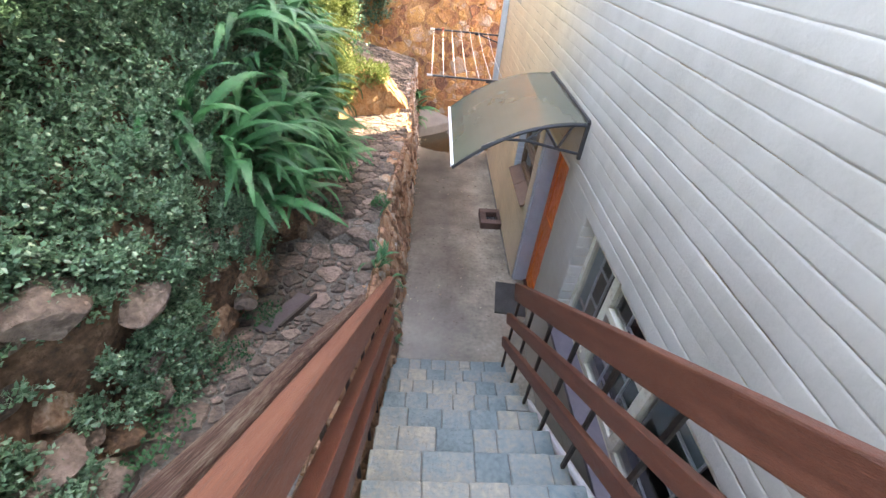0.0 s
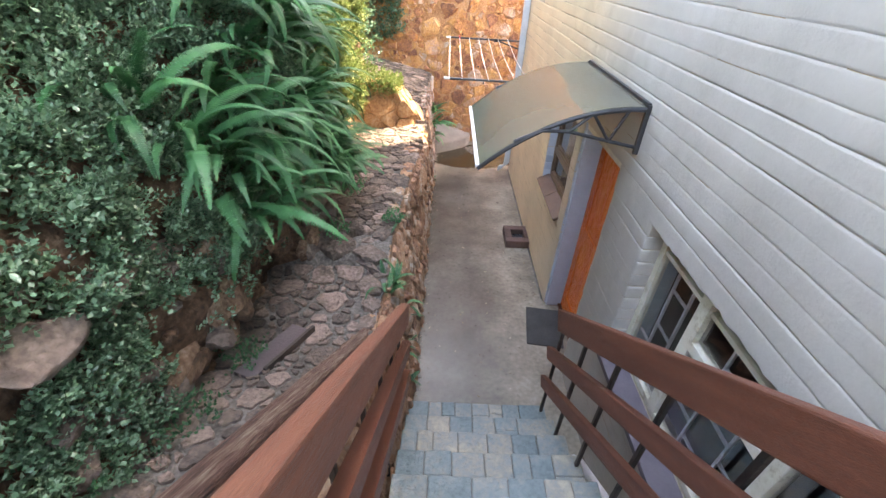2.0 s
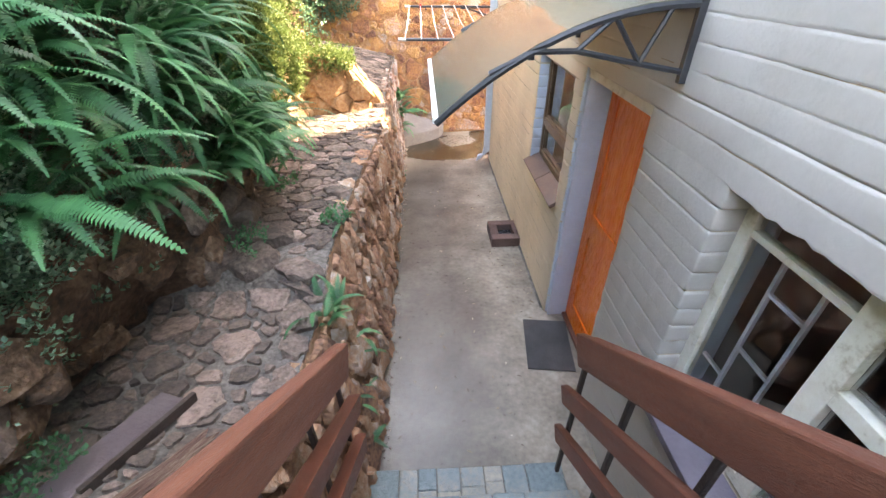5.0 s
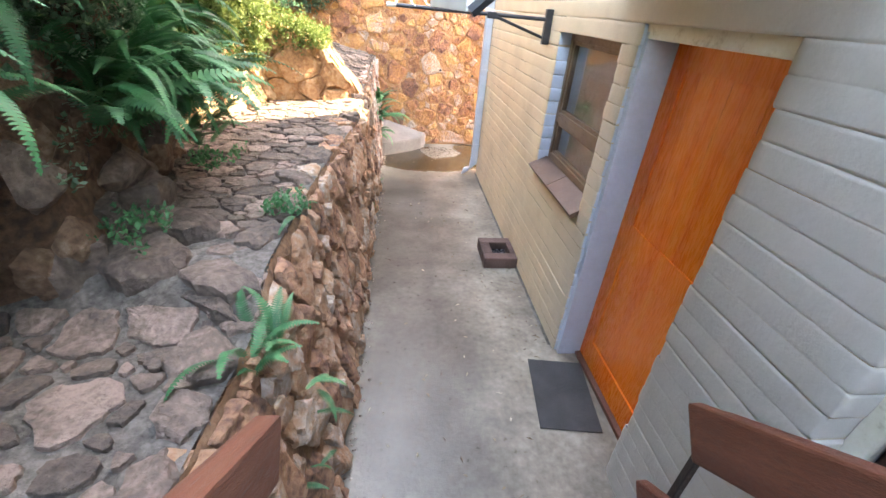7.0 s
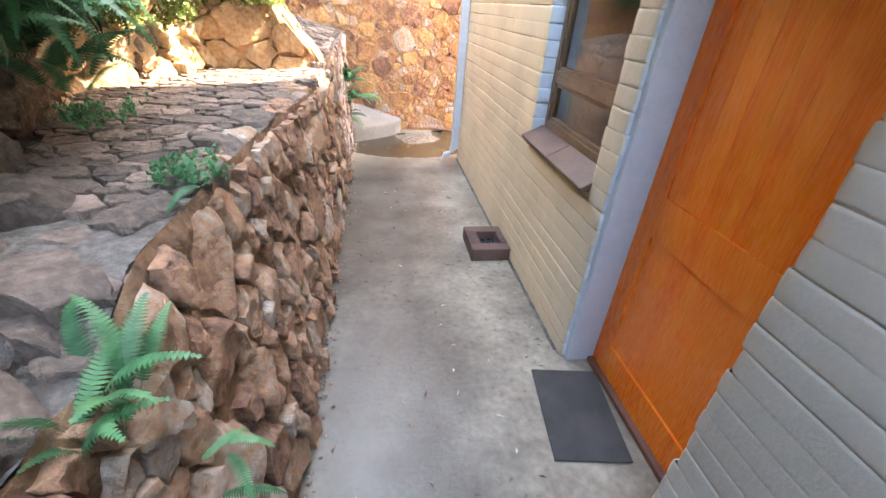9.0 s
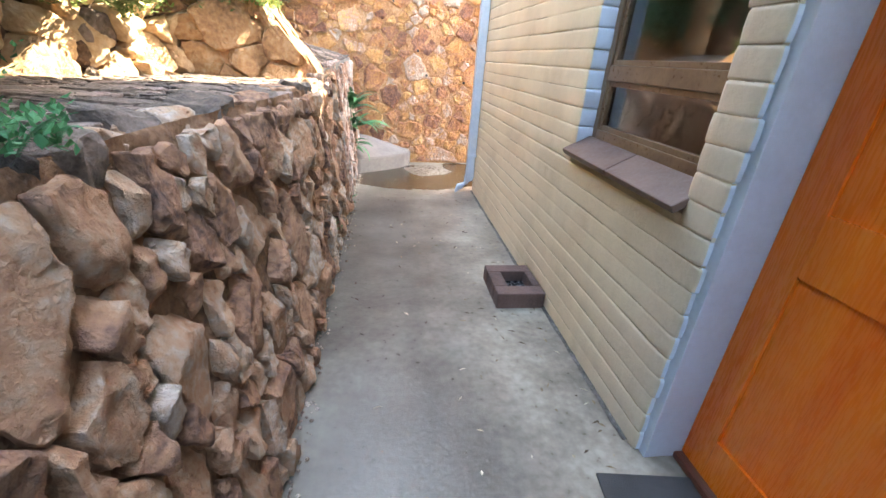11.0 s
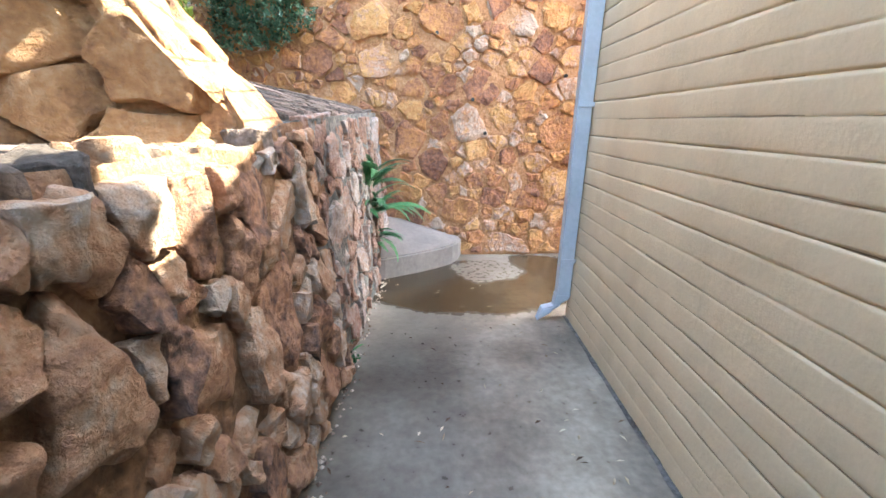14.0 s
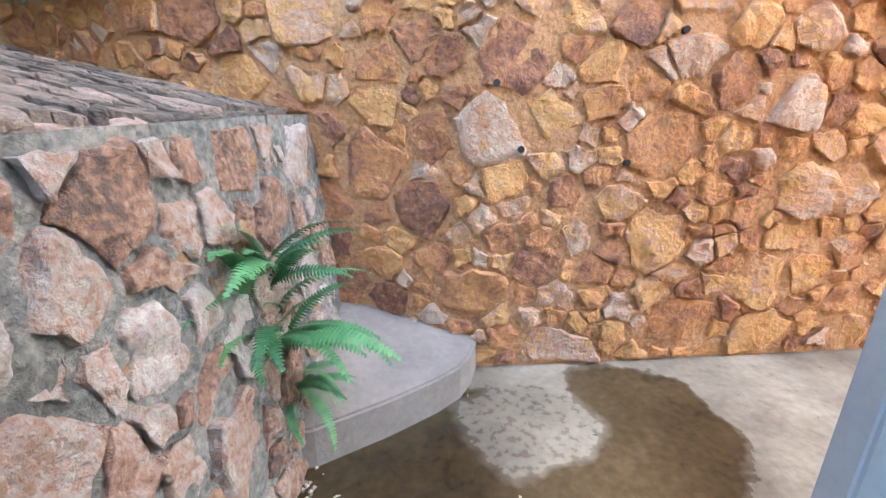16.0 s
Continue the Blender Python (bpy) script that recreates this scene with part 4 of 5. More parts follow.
def boulder(name, at, size, material, parent, r, label="", sub=3):
    bm = bmesh.new()
    bmesh.ops.create_icosphere(bm, subdivisions=sub, radius=1.0)
    cuts = [(Vector((r.uniform(-1, 1), r.uniform(-1, 1), r.uniform(-0.6, 1))).normalized(), r.uniform(0.38, 0.75)) for _ in range(11)]
    so = Vector((r.uniform(0, 90), 0, 0))
    for v in bm.verts:
        c = v.co.copy()
        for nn, dd in cuts:
            e = c.dot(nn) - dd
            if e > 0:
                c -= nn * e * 0.92
        c *= 1 + 0.16 * noise.noise(c * 2.2 + so) + 0.09 * noise.noise(c * 5.5 + so)
        v.co = Vector(at) + Vector((c.x * size[0], c.y * size[1], c.z * size[2]))
    ob = part(name, bm, material, parent, label, smooth=True)
    ob.data.set_sharp_from_angle(angle=radians(30))
    return ob


rb = random.Random(41)
for i in range(46):
    y = rb.uniform(-0.3, 3.2)
    s = rb.random() ** 1.6 * 0.22
    p = bank_at(y, s)
    k = rb.uniform(0.07, 0.17)
    boulder("rock", (p.x + 0.01, p.y, p.z), (k * 0.8, k * rb.uniform(0.9, 1.4), k * rb.uniform(0.6, 1.0)), M_EARTHROCK if y > 2.1 else rb.choice((M_EARTHROCK, M_GREYROCK, M_GREYROCK)), bank, rb)
for i in range(60):
    y, w = rb.uniform(0.1, 2.5), rb.random() ** 1.3 * 0.32
    p = bank_at(y, w)
    k = rb.uniform(0.05, 0.15)
    boulder("rock", (p.x + 0.015, p.y, p.z), (k * 0.6, k * rb.uniform(0.9, 1.5), k * rb.uniform(0.55, 0.9)), rb.choice((M_EARTHROCK, M_GREYROCK, M_PAVE)), bank, rb)
for i in range(34):
    y = rb.uniform(3.3, 6.5)
    s = rb.random() ** 1.2 * 0.3
    p = bank_at(y, s)
    k = rb.uniform(0.10, 0.22)
    boulder("rock", (p.x, p.y, p.z), (k * 0.7, k * rb.uniform(0.9, 1.4), k * rb.uniform(0.7, 1.1)), rb.choice((M_EARTHROCK, M_GREYROCK)), bank, rb)
for y, s, k in ((1.95, 0.27, 0.19), (2.25, 0.24, 0.14), (1.35, 0.30, 0.2), (0.85, 0.3, 0.19), (1.65, 0.25, 0.16), (2.5, 0.22, 0.14), (1.6, 0.14, 0.14), (2.35, 0.1, 0.13), (1.0, 0.12, 0.15)):
    p = bank_at(y, s)
    boulder("rock", (p.x + 0.04, p.y, p.z), (k * 0.7, k * 1.1, k * 0.62), M_GREYROCK, bank, rb)
for i in range(16):
    p = bank_at(3.25 + 1.5 * i / 15, 0.03 + 0.09 * (i % 3) + rb.uniform(-0.01, 0.03))
    k = rb.uniform(0.17, 0.25)
    boulder("rock", (p.x - 0.05, p.y, p.z), (k * 0.5, k * 1.2, k * 0.8), M_EARTHROCK, bank, rb)


def slab(name, x, y, z, lx, ly, h, turn, material, parent, r, tip=(0.0, 0.0), cuts=3):
    """A flat angular stone lying at (x, y) with its upper face near z."""
    n = r.randint(5, 7)
    poly = []
    for q in range(n):
        a = math.tau * (q + r.uniform(-0.28, 0.28)) / n
        poly.append((math.cos(a) * r.uniform(0.85, 1.1), math.sin(a) * r.uniform(0.85, 1.1)))
    c, w = math.cos(radians(turn)), math.sin(radians(turn))
    poly = [(a * lx * c - b * ly * w, a * lx * w + b * ly * c) for a, b in poly]
    vs, fs = broken_stone(poly, 0.0, h * 0.35, r, tilt=0.12, cuts=cuts, depth=h)
    ob = mesh_ob(name, [(x + u, y + v, z - h * 0.35 + d + tip[0] * u + tip[1] * v) for u, v, d in vs], fs, material, parent, smooth=True)
    ob.data.set_sharp_from_angle(angle=radians(32))
    return ob


yy = 2.7
while yy < 9.25:
    ln = rb.uniform(0.07, 0.15)
    wd = rb.uniform(0.07, 0.13)
    slab("rim_stone", wall_face(yy, wall_top(yy)) + rb.uniform(-0.02, 0.02) - wd * 0.75, yy + ln * 0.8, wall_top(yy) + (rb.uniform(-0.006, 0.012) if yy > 3.5 else rb.uniform(0.0, 0.008)), wd, ln, 0.075, rb.uniform(-25, 25), M_PAVE if yy < 3.5 else rb.choice((M_PAVE, M_STONE_L, M_PAVE)) if yy < 7 else rb.choice((M_PAVE, M_STONE_G)), lw, rb, (rb.uniform(-0.12, 0.12), rb.uniform(-0.1, 0.1)))
    yy += ln * 1.75
# mossy cement under the rim
sheet("mortar_crust", lambda u, v: (wall_face(u, wall_top(u) * 0.97) + 0.012 + 0.022 * noise.noise(Vector((u * 6, v * 3, 1))) + 0.014 * noise.noise(Vector((u * 23, v * 7, 4))) - 0.05 * abs(v - 0.35) ** 1.3, u, wall_top(u) - 0.035 - 0.15 * (1 - v) * (0.45 + 1.2 * abs(noise.noise(Vector((u * 3.1, 0, 8)))))), 3.55, 7.2, 0, 1, 420, 14, M_MOSSCRUST, lw)
# row of dark angular blocks where the ledge steps up
for x, y, z, lx, ly, h, turn in ((-0.95, 3.56, 1.40, 0.19, 0.15, 0.34, 10), (-0.66, 3.55, 1.31, 0.17, 0.12, 0.24, -12), (-0.40, 3.56, 1.29, 0.15, 0.12, 0.22, 20), (-0.14, 3.50, 1.255, 0.17, 0.09, 0.20, -24), (-0.72, 3.74, 1.42, 0.18, 0.14, 0.3, 5), (-0.42, 3.79, 1.30, 0.19, 0.13, 0.2, -8), (-0.13, 3.72, 1.265, 0.14, 0.14, 0.2, 15), (-0.62, 4.0, 1.42, 0.16, 0.16, 0.3, 30)):
    slab("rock", x, y, z, lx, ly, h, turn, M_GREYROCK, bank, rb, (rb.uniform(-0.1, 0.1), rb.uniform(0.0, 0.2)), 4)
slab("rock", -0.16, 3.44, 1.215, 0.19, 0.075, 0.12, -32, M_PAVE, bank, rb, (0.0, -0.1))

lay_broken("bank_stone", cells(4.95, 6.6, 1.15, 2.0, 0.17, 1.3, rb, 0.6), lambda u, v, d: (bank_foot(u) - 0.03 - 0.10 * (v - 1.2) + d, u, v), M_CLIFF, bank, 0.004, 0.07, rb, depth=0.15, tilt=0.4, cuts=5)

# ---- sloping wing wall of boulders at the end of the ledge ----
wing = thing("wing_wall", (-0.3, 6.9, 1.2), "sloping wing wall of orange rubble", "wall", kind="structure")


def wing_top(x):
    return lerp(x, [(-1.3, 1.95), (-0.62, 1.86), (-0.235, 1.72), (0.10, 1.27), (0.2, 1.1)])


def wing_face(x):
    return 6.80 + 0.46 * (x - 0.08)


V, Fc = [], []
nw = 30
for i in range(nw + 1):
    x = -1.3 + 1.44 * i / nw
    yf, zt = wing_face(x), wing_top(x) + 0.02 * noise.noise(Vector((x * 8, 1, 1)))
    for y, z in ((yf, 1.0), (yf + 0.02, zt - 0.04), (yf + 0.06, zt), (yf + 0.25, zt + 0.015), (yf + 0.36, zt - 0.02), (yf + 0.40, 1.0)):
        V.append((x + 0.015 * noise.noise(Vector((x * 5, y * 5, z * 5))), y, z))
    if i:
        for j in range(5):
            a = (i - 1) * 6 + j
            Fc.append((a, a + 1, a + 7, a + 6))
Fc.append(tuple(nw * 6 + j for j in range(6)))
mesh_ob("joint_bed", V, Fc, M_JOINT_B, wing, smooth=False)
rw = random.Random(51)
lay_broken("stone", [c for c in cells(-1.2, 0.12, 1.2, 2.3, 0.21, 1.0, rw) if sum(p[1] for p in c) / len(c) < wing_top(sum(p[0] for p in c) / len(c)) - 0.015], lambda u, v, d: (u, wing_face(u) - d, min(v, wing_top(u) - 0.01)), M_WING, wing, 0.006, 0.05, rw, tilt=0.2, cuts=4)
for i in range(11):
    x = 0.05 - 0.085 * i + rw.uniform(-0.02, 0.02)
    lean = (wing_top(x + 0.02) - wing_top(x - 0.02)) / 0.04
    for k in (0.09, 0.27):
        slab("coping_stone", x, wing_face(x) + k + rw.uniform(-0.03, 0.03), wing_top(x) + rw.uniform(0.0, 0.02), 0.075 * rw.uniform(0.8, 1.25), 0.12 * rw.uniform(0.8, 1.2), 0.09, rw.uniform(-25, 25), M_WING, wing, rw, (lean, rw.uniform(-0.1, 0.1)))

# ---- back wall ----
bw = thing("wall_north", (1.0, BACK_Y, 0), "tall retaining wall of orange tan rubble in flush mortar", "wall", kind="structure")
# Upper part is unseen, raised to 6 m to block the sun.
sheet("mortar_face", lambda u, v: (u, back_y(u) - 0.004 + 0.010 * noise.noise(Vector((u * 7, v * 7, 0))) + 0.007 * noise.noise(Vector((u * 19, v * 19, 5))), v), -3.5, 7.0, -0.05, 6.0, 420, 240, M_JOINT_B, bw)
part("wall_core", box(-3.5, 7.0, BACK_Y + 0.75, BACK_Y + 1.2, -0.1, 6.0), M_JOINT_B, bw)
# Added slab out of view, stops sun slipping past the house corner.
tagged(part("neighbour_wall", box(2.2, 10.0, 10.75, 11.0, -0.1, 9.15), M_JOINT_B), "unseen tall slab added to block the sun", "wall", kind="structure")
rk = random.Random(61)


def on_back(u, v, d):
    return (u, back_y(u) - d, v)


allc = cells(-1.6, 3.9, 0.02, 2.95, 0.245, 0.85, rk, 0.65)
near = [c for c in allc if -0.4 < sum(p[0] for p in c) / len(c) < 3.0 and sum(p[1] for p in c) / len(c) < 2.3]
rest = [c for c in allc if c not in near]
lay_broken("stone", near, on_back, M_STONE_B, bw, 0.012, 0.024, rk, tilt=0.10, cuts=3)
lay_joined("outer_stones", rest, on_back, M_STONE_B2, bw, 0.012, 0.024, rk)
for x, z in ((0.69, 2.07), (1.03, 1.52), (1.16, 1.22), (1.70, 1.15), (1.9, 1.75)):
    part("weep_hole", tube([(x, back_y(x) + 0.02, z), (x, back_y(x) - 0.028, z)], 0.017, 10), M_BLACK, bw, "dark weep hole")

# ---- corner step ----
bm = bmesh.new()
outl = [(0.2, 8.66), (0.28, 8.685), (0.55, 8.86), (0.76, 9.02), (0.87, 9.13), (0.93, 9.25), (0.97, 9.42), (0.2, 9.5)]
lo = [bm.verts.new((x, y, -0.02)) for x, y in outl]
hi = [bm.verts.new((x, y, 0.19 + 0.26 * max(0.0, min(y - 8.66, 0.83) - 1.08 * (x - 0.2)))) for x, y in outl]
for i in range(len(outl) - 2):
    bm.faces.new((hi[-1], hi[i], hi[i + 1]))
for i in range(len(outl)):
    bm.faces.new((lo[i], lo[(i + 1) % len(outl)], hi[(i + 1) % len(outl)], hi[i]))
bmesh.ops.bevel(bm, geom=[e for e in bm.edges if e.verts[0].co.z > 0.1 and e.verts[1].co.z > 0.1], offset=0.012, segments=2, affect="EDGES")
tagged(part("corner_step", bm, M_CONC2), "grey concrete step in the corner of the walls", "step", kind="structure")

# ---- awning ----
aw = thing("awning", (HX, 3.9, 2.5), "curved smoke grey polycarbonate awning on black brackets over the door", "awning")
AY0, AY1 = 3.27, 4.55


def aw_curve(t):
    """From the wall (0) to the tip (1)."""
    x = HX - 0.99 * t
    return x, 2.545 + 0.02 * t - 0.43 * t ** 2.1


V, Fc = [], []
N = 18
for i in range(N + 1):
    x, z = aw_curve(i / N)
    V += [(x, AY0, z), (x, AY1, z), (x, AY0, z + 0.006), (x, AY1, z + 0.006)]
    if i:
        o = 4 * (i - 1)
        Fc += [(o, o + 1, o + 5, o + 4), (o + 2, o + 6, o + 7, o + 3), (o, o + 4, o + 6, o + 2), (o + 1, o + 3, o + 7, o + 5)]
mesh_ob("canopy", V, Fc, M_POLY, aw, "smoke grey polycarbonate", smooth=False)
x, z = aw_curve(1.0)
part("front_trim", box(x - 0.012, x + 0.012, AY0, AY1, z - 0.012, z + 0.016, 0.003), M_WHITE, aw, "pale aluminium edge")
part("wall_trim", box(HX - 0.02, HX + 0.004, AY0, AY1, 2.535, 2.57, 0.003), M_BLACK, aw)
for y in (AY0, AY1):
    br = part("bracket", tube([(aw_curve(i / 14)[0], y, aw_curve(i / 14)[1] - 0.012) for i in range(15)], 0.015, 6), M_BLACK, aw)
    part("wall_plate", box(HX - 0.028, HX + 0.003, y - 0.014, y + 0.014, 2.26, 2.56, 0.004), M_BLACK, br)
    part("lower_arm", tube([(HX - 0.01, y, 2.30), (HX - 0.25, y, 2.345), (HX - 0.45, y, 2.385), (HX - 0.62, y, 2.385), (HX - 0.78, y, 2.31)], 0.012, 6), M_BLACK, br)
    for a, b in (((HX - 0.2, 2.335), 0.33), ((HX - 0.2, 2.335), 0.12), ((HX - 0.45, 2.385), 0.33)):
        cx, cz = aw_curve(b)
        part("strut", tube([(a[0], y, a[1]), (cx, y, cz - 0.012)], 0.010, 6), M_BLACK, br)

# ---- clothesline on two folding arms ----
cl = thing("clothesline", (HX, 7.0, 2.1), "wall mounted clothesline with black arms and white lines", "clothesline")
for y, zb in ((8.0, 2.16), (5.72, 2.06)):
    part("mount", box(HX - 0.05, HX + 0.004, y - 0.025, y + 0.025, zb - 0.14, zb + 0.10, 0.006), M_BLACK, cl)
    arm = part("arm", tube([(HX - 0.03, y, zb + 0.03), (0.47, y + 0.02, zb + 0.05)], 0.014, 8), M_BLACK, cl)
    part("brace", tube([(HX - 0.03, y, zb - 0.10), (HX - 0.45, y, zb + 0.03)], 0.011, 8), M_BLACK, cl)
    part("elbow", box(HX - 0.50, HX - 0.43, y - 0.02, y + 0.02, zb + 0.01, zb + 0.055, 0.006), M_BLACK, arm)
    part("end_bar", tube([(0.47, y + 0.02, zb + 0.05), (0.40, y + 0.02, zb + 0.052)], 0.015, 8), M_LINE, arm, "white end piece")
for i in range(7):
    x = 0.46 + 0.15 * i
    part("line", tube([(x, 8.0, 2.215), (x, 6.9, 2.13), (x, 5.72, 2.115)], 0.004, 5), M_LINE, cl, "thin white line")
part("peg", box(0.60, 0.62, 7.98, 8.05, 2.17, 2.24, 0.003), M_RED, cl, "red peg")

# ---- downpipe ----
dp = thing("downpipe", (HX - 0.05, 7.97, 0), "pale blue white downpipe at the house corner", "downpipe")


def rect_tube(path, a, b, name):
    bm = bmesh.new()
    rings = []
    for (x, y, z), (ux, uz) in path:
        ring = []
        for sx, sy in ((-1, -1), (1, -1), (1, 1), (-1, 1)):
            ring.append(bm.verts.new((x + sx * a * ux, y + sy * b, z + sx * a * uz)))
        rings.append(ring)
    for q, s in zip(rings, rings[1:]):
        for k in range(4):
            bm.faces.new((q[k], q[(k + 1) % 4], s[(k + 1) % 4], s[k]))
    bm.faces.new(rings[0])
    bm.faces.new(rings[-1])
    bmesh.ops.bevel(bm, geom=[e for e in bm.edges if abs(e.verts[0].co.y - e.verts[1].co.y) < 1e-5 and not e.is_boundary], offset=0.008, segments=2, affect="EDGES")
    return part(name, bm, M_PIPE, dp)


px, py = HX - 0.052, 7.985
rect_tube([((px, py, 2.9), (1, 0)), ((px, py, 0.17), (1, 0))], 0.046, 0.036, "pipe")
rect_tube([((px, py, 0.20), (1.06, 0)), ((px - 0.01, py, 0.14), (0.98, 0.38)), ((px - 0.055, py, 0.085), (0.72, 0.8)), ((px - 0.15, py, 0.045), (0.3, 0.95))], 0.048, 0.039, "shoe")
for z in (0.43, 1.42, 2.40):
    part("strap", box(px - 0.05, HX + 0.004, py - 0.044, py - 0.0365, z, z + 0.028, 0.002), M_PIPE, dp, "thin painted wall strap")

# ---- waste pipe in the gap beside the stairs ----
wp = thing("waste_pipe", (1.47, 1.4, 0), "white plastic waste pipe beside the stairs", "pipe")
part("pipe", tube([(1.47, 2.36, 0.02), (1.47, 2.36, 0.30), (1.47, 2.31, 0.37), (1.47, 1.2, 1.21), (1.47, 0.1, 2.05)], 0.032, 10), M_WHITE, wp)
part("collar", tube([(1.47, 2.36, 0.22), (1.47, 2.36, 0.29)], 0.040, 10), M_WHITE, wp)
part("hose", tube([(1.40, 2.40, 0.02), (1.40, 2.38, 0.22), (1.405, 2.2, 0.42), (1.41, 1.6, 0.86)], 0.018, 8), M_BLACK, wp, "black hose")

# ---- gully ----
gu = thing("gully", (1.48, 5.65, 0), "purple brown brick gully surround on the path", "drain")
gx0, gx1, gy0, gy1 = 1.325, 1.645, 5.44, 5.85
for b in ((gx0, gx1, gy0, gy0 + 0.105), (gx0, gx1, gy1 - 0.10, gy1), (gx0, gx0 + 0.095, gy0 + 0.108, gy1 - 0.103), (gx1 - 0.055, gx1, gy0 + 0.108, gy1 - 0.103)):
    part("brick", box(*b, -0.01, 0.11 + rb.uniform(-0.003, 0.004), 0.008), M_GULLY, gu)
part("drain", box(gx0 + 0.09, gx1 - 0.05, gy0 + 0.1, gy1 - 0.095, -0.01, 0.03), M_DARKWATER, gu, "dark drain bottom")

# ---- door mat ----
mat_ob = part("door_mat", box(-0.187, 0.187, -0.277, 0.277, 0.0, 0.011, 0.004), M_MAT)
mat_ob.matrix_basis = pose(1.586, 3.957, 0.004, 0, 0, -7.5)
tagged(mat_ob, "dark grey ribbed rubber mat before the door", "door mat")

# ---- old board on the ledge ----
pm = pose(-0.46, 2.69, 1.185, -10, 0, -20)
ob_ = thing("old_board", (-0.43, 2.67, 1.2), "violet brown painted board lying on the paving", "board")
part("plank", box(-0.065, 0.065, -0.5, 0, 0, 0.028, 0.005, pm), M_PLANK, ob_)
part("edge_bar", box(0.067, 0.088, -0.42, 0.03, 0.0, 0.045, 0.003, pm), M_IRON, ob_, "dark iron edge bar")

# ---- plants ----
rf = random.Random(71)


def frond_mesh(name, length, droop, r, width=0.055, material=None, n=30):
    """A sword fern frond along +y with paired leaflets."""
    V, Fc = [], []
    path = []
    pos, a = Vector((0, 0, 0)), radians(62)
    for i in range(n + 1):
        path.append((pos.copy(), a))
        a -= droop * (1.0 / n) * (0.5 + 1.2 * i / n)
        pos += Vector((0, math.cos(a), math.sin(a))) * length / n
    for i in range(n):
        p, a = path[i]
        q, _ = path[i + 1]
        o = len(V)
        t = i / n
        V += [p + Vector((-0.0025, 0, 0)), p + Vector((0.0025, 0, 0)), q + Vector((0.002, 0, 0)), q + Vector((-0.002, 0, 0))]
        Fc.append((o, o + 1, o + 2, o + 3))
        if i < 2:
            continue
        up = Vector((0, -math.sin(a), math.cos(a)))
        fw = (q - p).normalized()
        w = 0.92 * width * min(1, 0.40 + 1.9 * t) * (1 - (max(0, t - 0.45) / 0.55) ** 1.5 * 0.93) * r.uniform(0.9, 1.1)
        for sgn in (-1, 1):
            for sub in (0.0, 0.5):
                b = p + (q - p) * sub
                tip = b + Vector((sgn * w, 0, 0)) + fw * (0.26 * w) - up * (0.16 * w)
                half = fw * (length / n * 0.25)
                mid = b + Vector((sgn * w * 0.62, 0, 0)) + up * 0.03 * w + fw * (0.14 * w)
                o = len(V)
                V += [b - half, b + half, mid + half * 0.66, tip, mid - half * 0.66]
                Fc += [(o, o + 1, o + 2, o + 4), (o + 4, o + 2, o + 3)]
    me = bpy.data.meshes.new(name)
    me.from_pydata([tuple(v) for v in V], [], Fc)
    me.materials.append(material or M_FERN)
    me.update()
    return me


FRONDS = [frond_mesh("frond", L, d, rf, w) for L, d, w in ((0.62, 1.7, 0.048), (0.72, 1.5, 0.052), (0.55, 2.1, 0.045), (0.78, 1.9, 0.055), (0.5, 1.2, 0.044), (0.7, 2.4, 0.05))]

BRIGHT = [frond_mesh("bright_frond", L, d, rf, w, M_FERNB, 15) for L, d, w in ((0.62, 1.3, 0.075), (0.75, 1.5, 0.08), (0.55, 1.0, 0.07))]


def fern(at, size, count, face, spread=150, lift=0.0, label="lush green sword fern on the earth bank", group="bank ferns"):
    """face: heading in degrees of the fronds' middle (0: +y, -90: +x)."""
    root = thing("fern", at, label, "fern", group)
    for i in range(count):
        me = FRONDS[rf.randrange(len(FRONDS))]
        ob = new("frond", me if group == "bank ferns" else BRIGHT[rf.randrange(len(BRIGHT))])
        k = size * rf.uniform(0.7, 1.15)
        m = pose(at[0] + rf.uniform(-0.05, 0.05), at[1] + rf.uniform(-0.08, 0.08), at[2] + rf.uniform(-0.04, 0.06), rf.uniform(-30, 12) + lift, rf.uniform(-25, 25), face + rf.uniform(-spread / 2, spread / 2)) @ Matrix.Diagonal((k, k, k, 1))
        ob.matrix_basis = m
        ident_parent(ob, root)
    return root


for i in range(45):
    row = i // 15
    y = (2.75, 2.95, 3.2)[row] + (2.15, 1.95, 1.75)[row] * (i % 15) / 14 + rf.uniform(-0.08, 0.08)
    s = (0.255, 0.36, 0.48)[row] + rf.uniform(-0.04, 0.05) + (0.04 if y < 3.2 else -0.09 if y > 3.9 and row == 0 else 0)
    p = bank_at(y, s)
    fern((p.x + 0.03, p.y, p.z), rf.uniform(0.75, 1.1), rf.randint(13, 17), -78, 200)
for y, s, k in ((2.5, 0.45, 0.85), (2.62, 0.39, 0.9), (2.75, 0.36, 1.0)):
    p = bank_at(y, s)
    fern((p.x + 0.08, p.y, p.z), k, 15, -95, 210, 8)
for y, s in ((3.3, 0.64), (3.9, 0.64), (4.5, 0.62), (4.8, 0.3)):
    p = bank_at(y, s)
    fern((p.x + 0.03, p.y, p.z), 0.8, 9, -80, 190)
# Brighter frond colour makes up for missing light on this clump.
for at, k, c in (((-0.60, 3.95, 1.62), 0.85, 18), ((-0.56, 4.25, 1.58), 0.9, 22), ((-0.64, 4.6, 1.62), 0.85, 18), ((-0.52, 4.4, 1.46), 0.5, 12)):
    fern(at, k, c, -70, 230, 6, "green sword fern above the stone step, extra light put into its colour", "ledge ferns")
